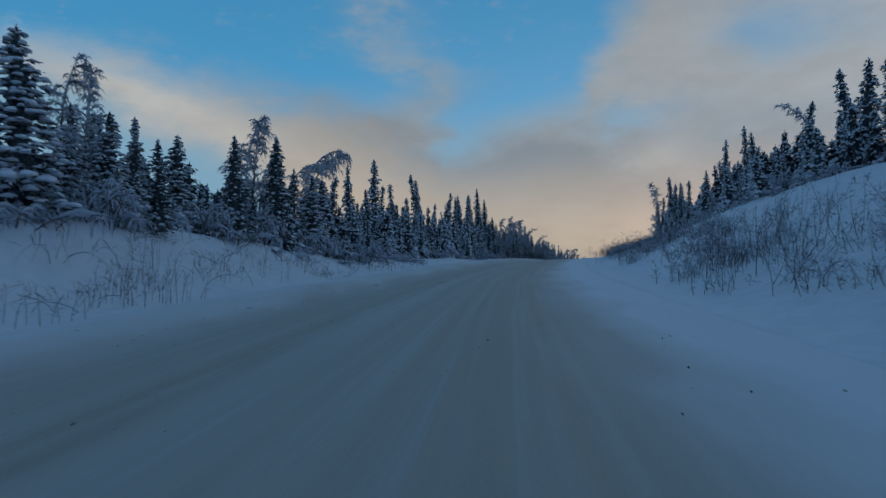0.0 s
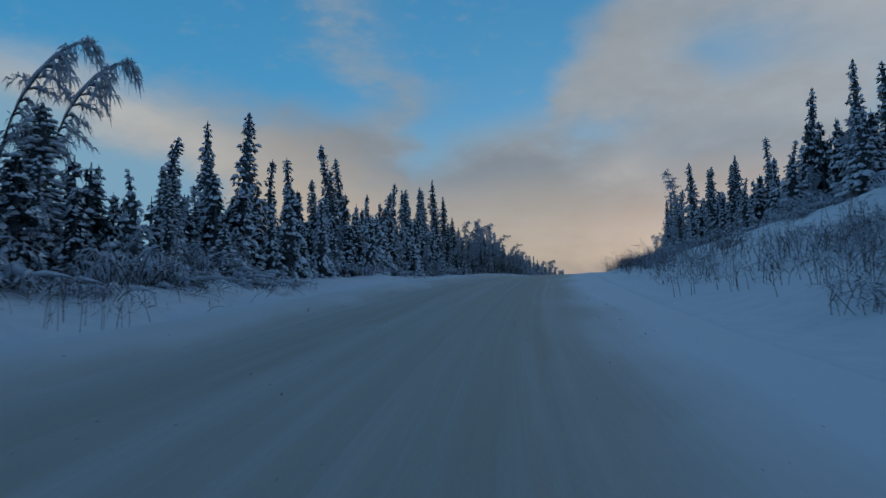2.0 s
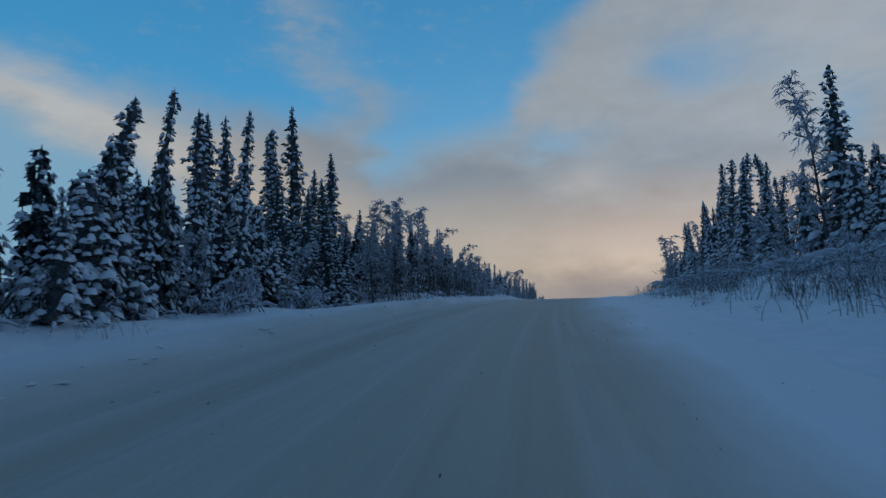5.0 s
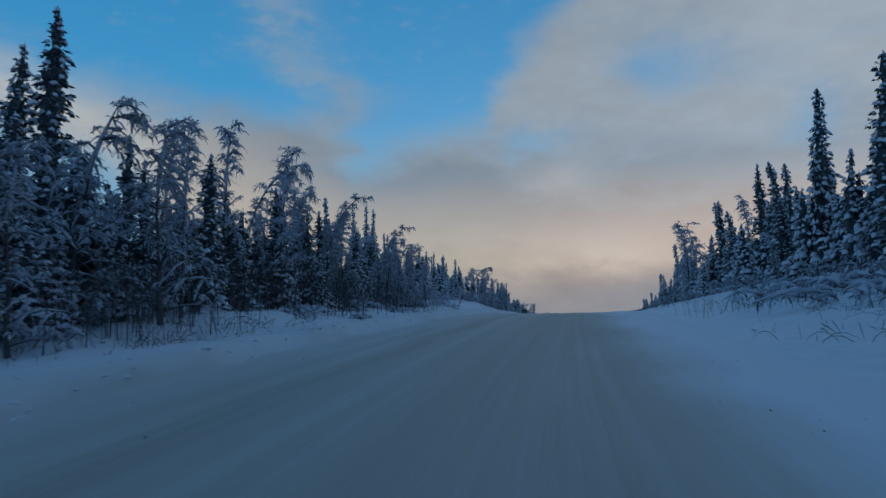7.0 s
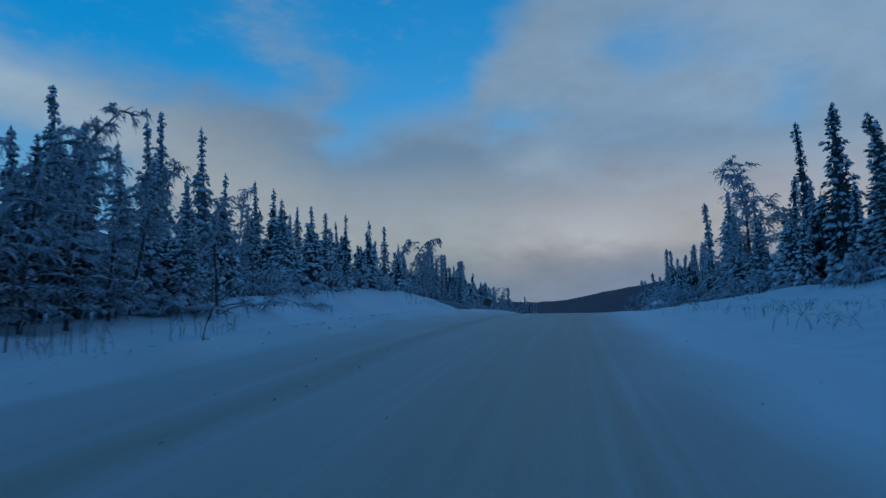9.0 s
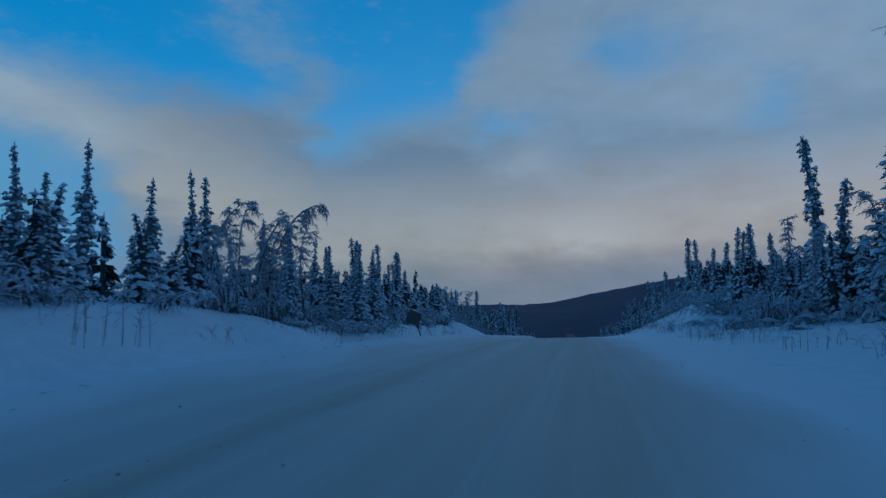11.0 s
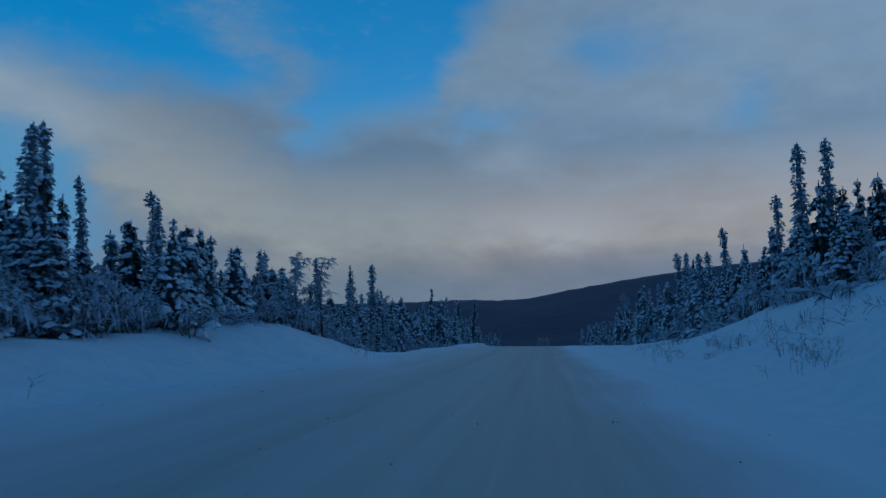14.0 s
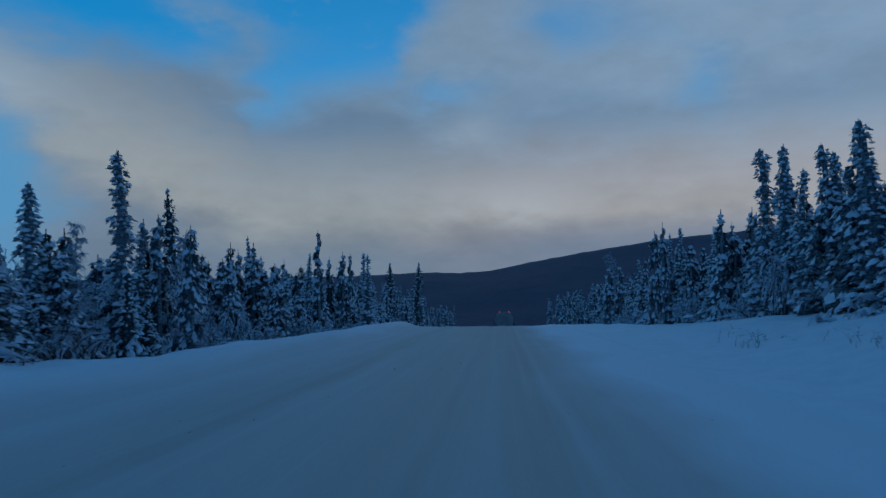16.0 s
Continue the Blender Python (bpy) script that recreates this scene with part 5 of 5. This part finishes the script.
def join_undergrowth():
    """The young trees and bushes past counting along the far edges, joined by what they are made of."""
    rng = np.random.default_rng(12)
    soups = {"crown": Soup(), "snow": Soup(), "wood": Soup(), "frost": Soup()}
    packs = {}
    for kind in "ys":
        for i, model in enumerate(KINDS[kind]):
            for key in model.keys() & soups.keys():
                me = model[key]
                co = np.empty(len(me.vertices) * 3)
                me.vertices.foreach_get("co", co)
                packs[kind, i, key] = (co.reshape(-1, 3), [tuple(p.vertices) for p in me.polygons])
    for kind, which, s, u, k, g in undergrowth:
        x, y, z = ground_height(s, u)
        a = rng.uniform(0, 6.28)
        m = np.array([[math.cos(a) * g, -math.sin(a) * g, 0], [math.sin(a) * g, math.cos(a) * g, 0], [0, 0, k]])
        for key, soup in soups.items():
            if (kind, which, key) in packs:
                co, faces = packs[kind, which, key]
                soup.add(co @ m.T + (x, y, z - 0.12), faces)
    ob = tagged(new("undergrowth"), "young spruces and frosted bushes crowding the forest edge", "undergrowth", kind="stuff")
    for name, key, mat in (("boughs", "crown", NEEDLES), ("snow", "snow", TREE_SNOW), ("twigs", "wood", TWIGS), ("frost", "frost", FROST)):
        part(name, soups[key], mat, ob)


join_undergrowth()
deep_woods("deep_woods", "dense snowy spruce woods behind the roadside trees", 340, behind(-1), 3, (0.42, 0.74))
deep_woods("deep_woods", "dense snowy spruce woods behind the roadside trees", 290, behind(1), 4, (0.42, 0.72))
deep_woods("deep_woods", "dense frosted woods down in the valley", 430, ahead, 6, (0.55, 0.95), 0.72, 6, RIMED_NEEDLES)
deep_woods("deep_woods", "snowy spruce woods far back from the road", 480, beyond, 7, (0.45, 0.7), 1.5, 2)
deep_woods("deep_woods", "young rimed spruces crowding the lower road", 240, rimed, 10, (0.34, 0.62), 0.45, 8, RIMED_NEEDLES)
deep_woods("deep_woods", "snowy spruces close behind the forest edge", 220, ranks, 9, (0.42, 0.68), 0.6, 6)


# ---- things by the road ----
def box(sx, sy, sz, x=0, y=0, z=0, edge=0.01):
    bm = bmesh.new()
    bmesh.ops.create_cube(bm, size=1)
    bmesh.ops.scale(bm, vec=(sx, sy, sz), verts=bm.verts)
    if edge:
        bmesh.ops.bevel(bm, geom=bm.edges[:], offset=edge, segments=2, affect="EDGES")
    bmesh.ops.translate(bm, vec=(x, y, z), verts=bm.verts)
    return bm


def build_sign():
    """A plain diamond sign, leaning, with snow along its upper edges."""
    x, y, z = ground_height(201.0, -9.9)
    yaw = -24
    sign = tagged(new("road_sign"), "leaning diamond road sign with a dull brown weathered board", "road sign")
    sign.matrix_basis = pose(x, y, z - 0.33, 0, -21, yaw)
    part("post", box(0.07, 0.06, 2.4, 0, 0, 0.80, 0.004), POST, sign, "dark weathered sign post")
    bm = box(0.90, 0.006, 0.90, 0, 0, 0, 0)
    edges = [e for e in bm.edges if abs((e.verts[0].co - e.verts[1].co).y) > 0.003]
    bmesh.ops.bevel(bm, geom=edges, offset=0.06, segments=4, affect="EDGES")
    bmesh.ops.rotate(bm, cent=(0, 0, 0), matrix=Matrix.Rotation(radians(45), 3, "Y"), verts=bm.verts)
    bmesh.ops.translate(bm, vec=(0, -0.036, 1.78), verts=bm.verts)
    board = part("board", bm, SIGN_METAL, sign, "diamond board of dull grey-brown metal")
    for k in (-0.3, 0.3):
        part("bracket", box(0.14, 0.03, 0.035, 0, -0.016, 1.78 + k, 0.003), SIGN_METAL, sign)
    cap = Soup()
    rng = np.random.default_rng(2)
    top, right, left = np.array([0.0, -0.036, 2.38]), np.array([0.60, -0.036, 1.78]), np.array([-0.60, -0.036, 1.78])
    lump(cap, [top * (1 - t) + right * t + np.array([0, 0, 0.02]) for t in np.linspace(0, 1, 8)], 0.05, 0.045, rng, 6)
    lump(cap, [top * (1 - t) + left * t + np.array([0, 0, 0.02]) for t in np.linspace(0, 0.35, 5)], 0.04, 0.04, rng, 6)
    part("snow_cap", cap, TREE_SNOW, sign, "thin ridge of snow on the upper edge")


def cylinder(r, length, axis, x, y, z, sides=24, edge=0.0, r2=None):
    bm = bmesh.new()
    bmesh.ops.create_cone(bm, cap_ends=True, segments=sides, radius1=r, radius2=r if r2 is None else r2, depth=length)
    if edge:
        rim = [e for e in bm.edges if abs(e.verts[0].co.z - e.verts[1].co.z) < 1e-4]
        bmesh.ops.bevel(bm, geom=rim, offset=edge, segments=3, affect="EDGES")
    turn = {"x": Matrix.Rotation(radians(90), 3, "Y"), "y": Matrix.Rotation(radians(90), 3, "X"), "z": Matrix.Identity(3)}[axis]
    bmesh.ops.rotate(bm, cent=(0, 0, 0), matrix=turn, verts=bm.verts)
    bmesh.ops.translate(bm, vec=(x, y, z), verts=bm.verts)
    return bm


def build_truck():
    """The tanker driving away, its rear frosted with road snow."""
    s, u = 316.0, 0.2
    x, y, z = ground_height(s, u)
    x2, y2, z2 = ground_height(s + 8, u)
    heading = math.degrees(math.atan2(-(x2 - x), y2 - y))
    truck = tagged(new("tanker_truck"), "silver tanker truck seen from behind, its rear caked with snow", "truck")
    truck.matrix_basis = pose(x, y, z + 0.03, math.degrees(math.atan2(z2 - z, 8)), 0, heading)
    part("tank", cylinder(1.12, 10.2, "y", 0, 5.3, 2.25, 40, 0.12), TANK, truck, "dull silver round tank")
    part("tank_collar", cylinder(1.17, 0.10, "y", 0, 0.62, 2.25, 40, 0.02), TANK, truck)
    part("catwalk", box(0.7, 9.0, 0.06, 0, 5.4, 3.42), TANK, truck)
    part("hatch_rail", box(1.0, 0.08, 0.10, 0, 0.5, 3.36, 0.02), CAB_PAINT, truck)
    part("chassis", box(0.9, 16.0, 0.30, 0, 7.9, 0.98, 0.03), RUBBER, truck)
    part("rear_bumper", box(2.45, 0.16, 0.34, 0, 0.12, 0.62, 0.03), WHITE_PAINT, truck, "white bumper caked with snow")
    part("rear_panel", box(2.35, 0.10, 0.42, 0, 0.24, 1.06, 0.03), WHITE_PAINT, truck)
    for k in (-1, 1):
        part("mud_flap", box(0.62, 0.03, 0.66, k * 0.9, 0.42, 0.52, 0.01), RUBBER, truck)
        part("tail_light", box(0.30, 0.05, 0.14, k * 0.92, 0.03, 0.66, 0.02), RED_LENS, truck, "red tail light")
        part("marker_light", box(0.24, 0.06, 0.09, k * 0.62, 0.30, 3.28, 0.02), RED_LENS, truck, "red marker light at the top of the tank")
        part("side_rail", box(0.06, 0.06, 1.9, k * 0.42, 0.10, 2.1, 0.01), TANK, truck)
        part("mirror", box(0.10, 0.20, 0.62, k * 1.52, 15.4, 2.35, 0.03), RUBBER, truck)
        for w in (1.3, 2.65, 11.4, 12.75):
            for d in (0.0, 0.32):
                tyre = part("tyre", cylinder(0.51, 0.27, "x", k * (1.08 - d), w, 0.51, 28, 0.05), RUBBER, truck)
                part("rim", cylinder(0.29, 0.285, "x", k * (1.08 - d), w, 0.51, 18, 0.02), TANK, tyre)
        tyre = part("tyre", cylinder(0.51, 0.30, "x", k * 1.05, 16.6, 0.51, 28, 0.05), RUBBER, truck)
        part("rim", cylinder(0.29, 0.315, "x", k * 1.05, 16.6, 0.51, 18, 0.02), TANK, tyre)
        part("exhaust_stack", cylinder(0.09, 2.2, "z", k * 1.02, 12.9, 2.7, 16), TANK, truck)
    for k in range(7):
        part("rung", box(0.84, 0.035, 0.035, 0, 0.10, 1.3 + 0.27 * k, 0.005), TANK, truck)
    part("cab", box(2.4, 2.3, 2.2, 0, 14.5, 2.2, 0.14), CAB_PAINT, truck, "dark red cab")
    part("bonnet", box(1.7, 1.9, 1.15, 0, 16.5, 1.6, 0.16), CAB_PAINT, truck)
    part("windscreen", box(2.0, 0.05, 0.72, 0, 15.68, 2.75, 0.02), GLASS_DARK, truck)
    part("rear_window", box(1.2, 0.05, 0.5, 0, 13.33, 2.7, 0.02), GLASS_DARK, truck)


def build_gravel():
    """Dark crumbs of gravel and dirty snow thrown on the road."""
    rng = np.random.default_rng(9)
    g = Soup()
    for _ in range(900):
        s, u = rng.uniform(2, 262), rng.choice([rng.normal(-4.2, 1.1), rng.normal(2.6, 0.6), rng.uniform(-8, 4)], p=[0.5, 0.3, 0.2])
        x, y, z = ground_height(s, u)
        r = 0.007 + 0.013 * rng.random() ** 4
        v = np.array([(1, 0, 0), (-1, 0, 0), (0, 1, 0), (0, -1, 0), (0, 0, 1), (0, 0, -1)]) * rng.uniform(0.6, 1.3, (6, 1)) * r
        g.add(v + (x, y, z + 0.025 + r * 0.4), [(0, 2, 4), (2, 1, 4), (1, 3, 4), (3, 0, 4), (2, 0, 5), (1, 2, 5), (3, 1, 5), (0, 3, 5)])
    tagged(part("gravel", g, STONE), "dark gravel crumbs scattered on the packed snow", "gravel", kind="stuff")


def build_clods():
    """Broken crusts of snow left by the plough along the left edge of the road."""
    rng = np.random.default_rng(14)
    g = Soup()
    for _ in range(700):
        s, u = rng.uniform(4, 240) if rng.random() < 0.4 else rng.normal(125, 32), -6.7 - abs(rng.normal(0, 0.35)) + rng.normal(0, 0.15)
        u -= float(ease(98, 122, s))
        x, y, z = ground_height(s, u)
        r = 0.025 + 0.10 * rng.random() ** 3
        a, b = rng.uniform(0, 6.28, 2)
        d = np.array([math.cos(a), math.sin(a), rng.uniform(-0.2, 0.3)])
        lump(g, [np.array([x, y, z + 0.02]) + d * r * k for k in (-1.2, -0.4, 0.5, 1.3)], r * rng.uniform(0.7, 1.1), r * rng.uniform(0.5, 0.9), rng, 5)
    tagged(part("snow_clods", g, SNOW), "broken clods of ploughed snow along the road edge", "snow clods", kind="stuff")


build_sign()
build_clods()
build_truck()
build_gravel()
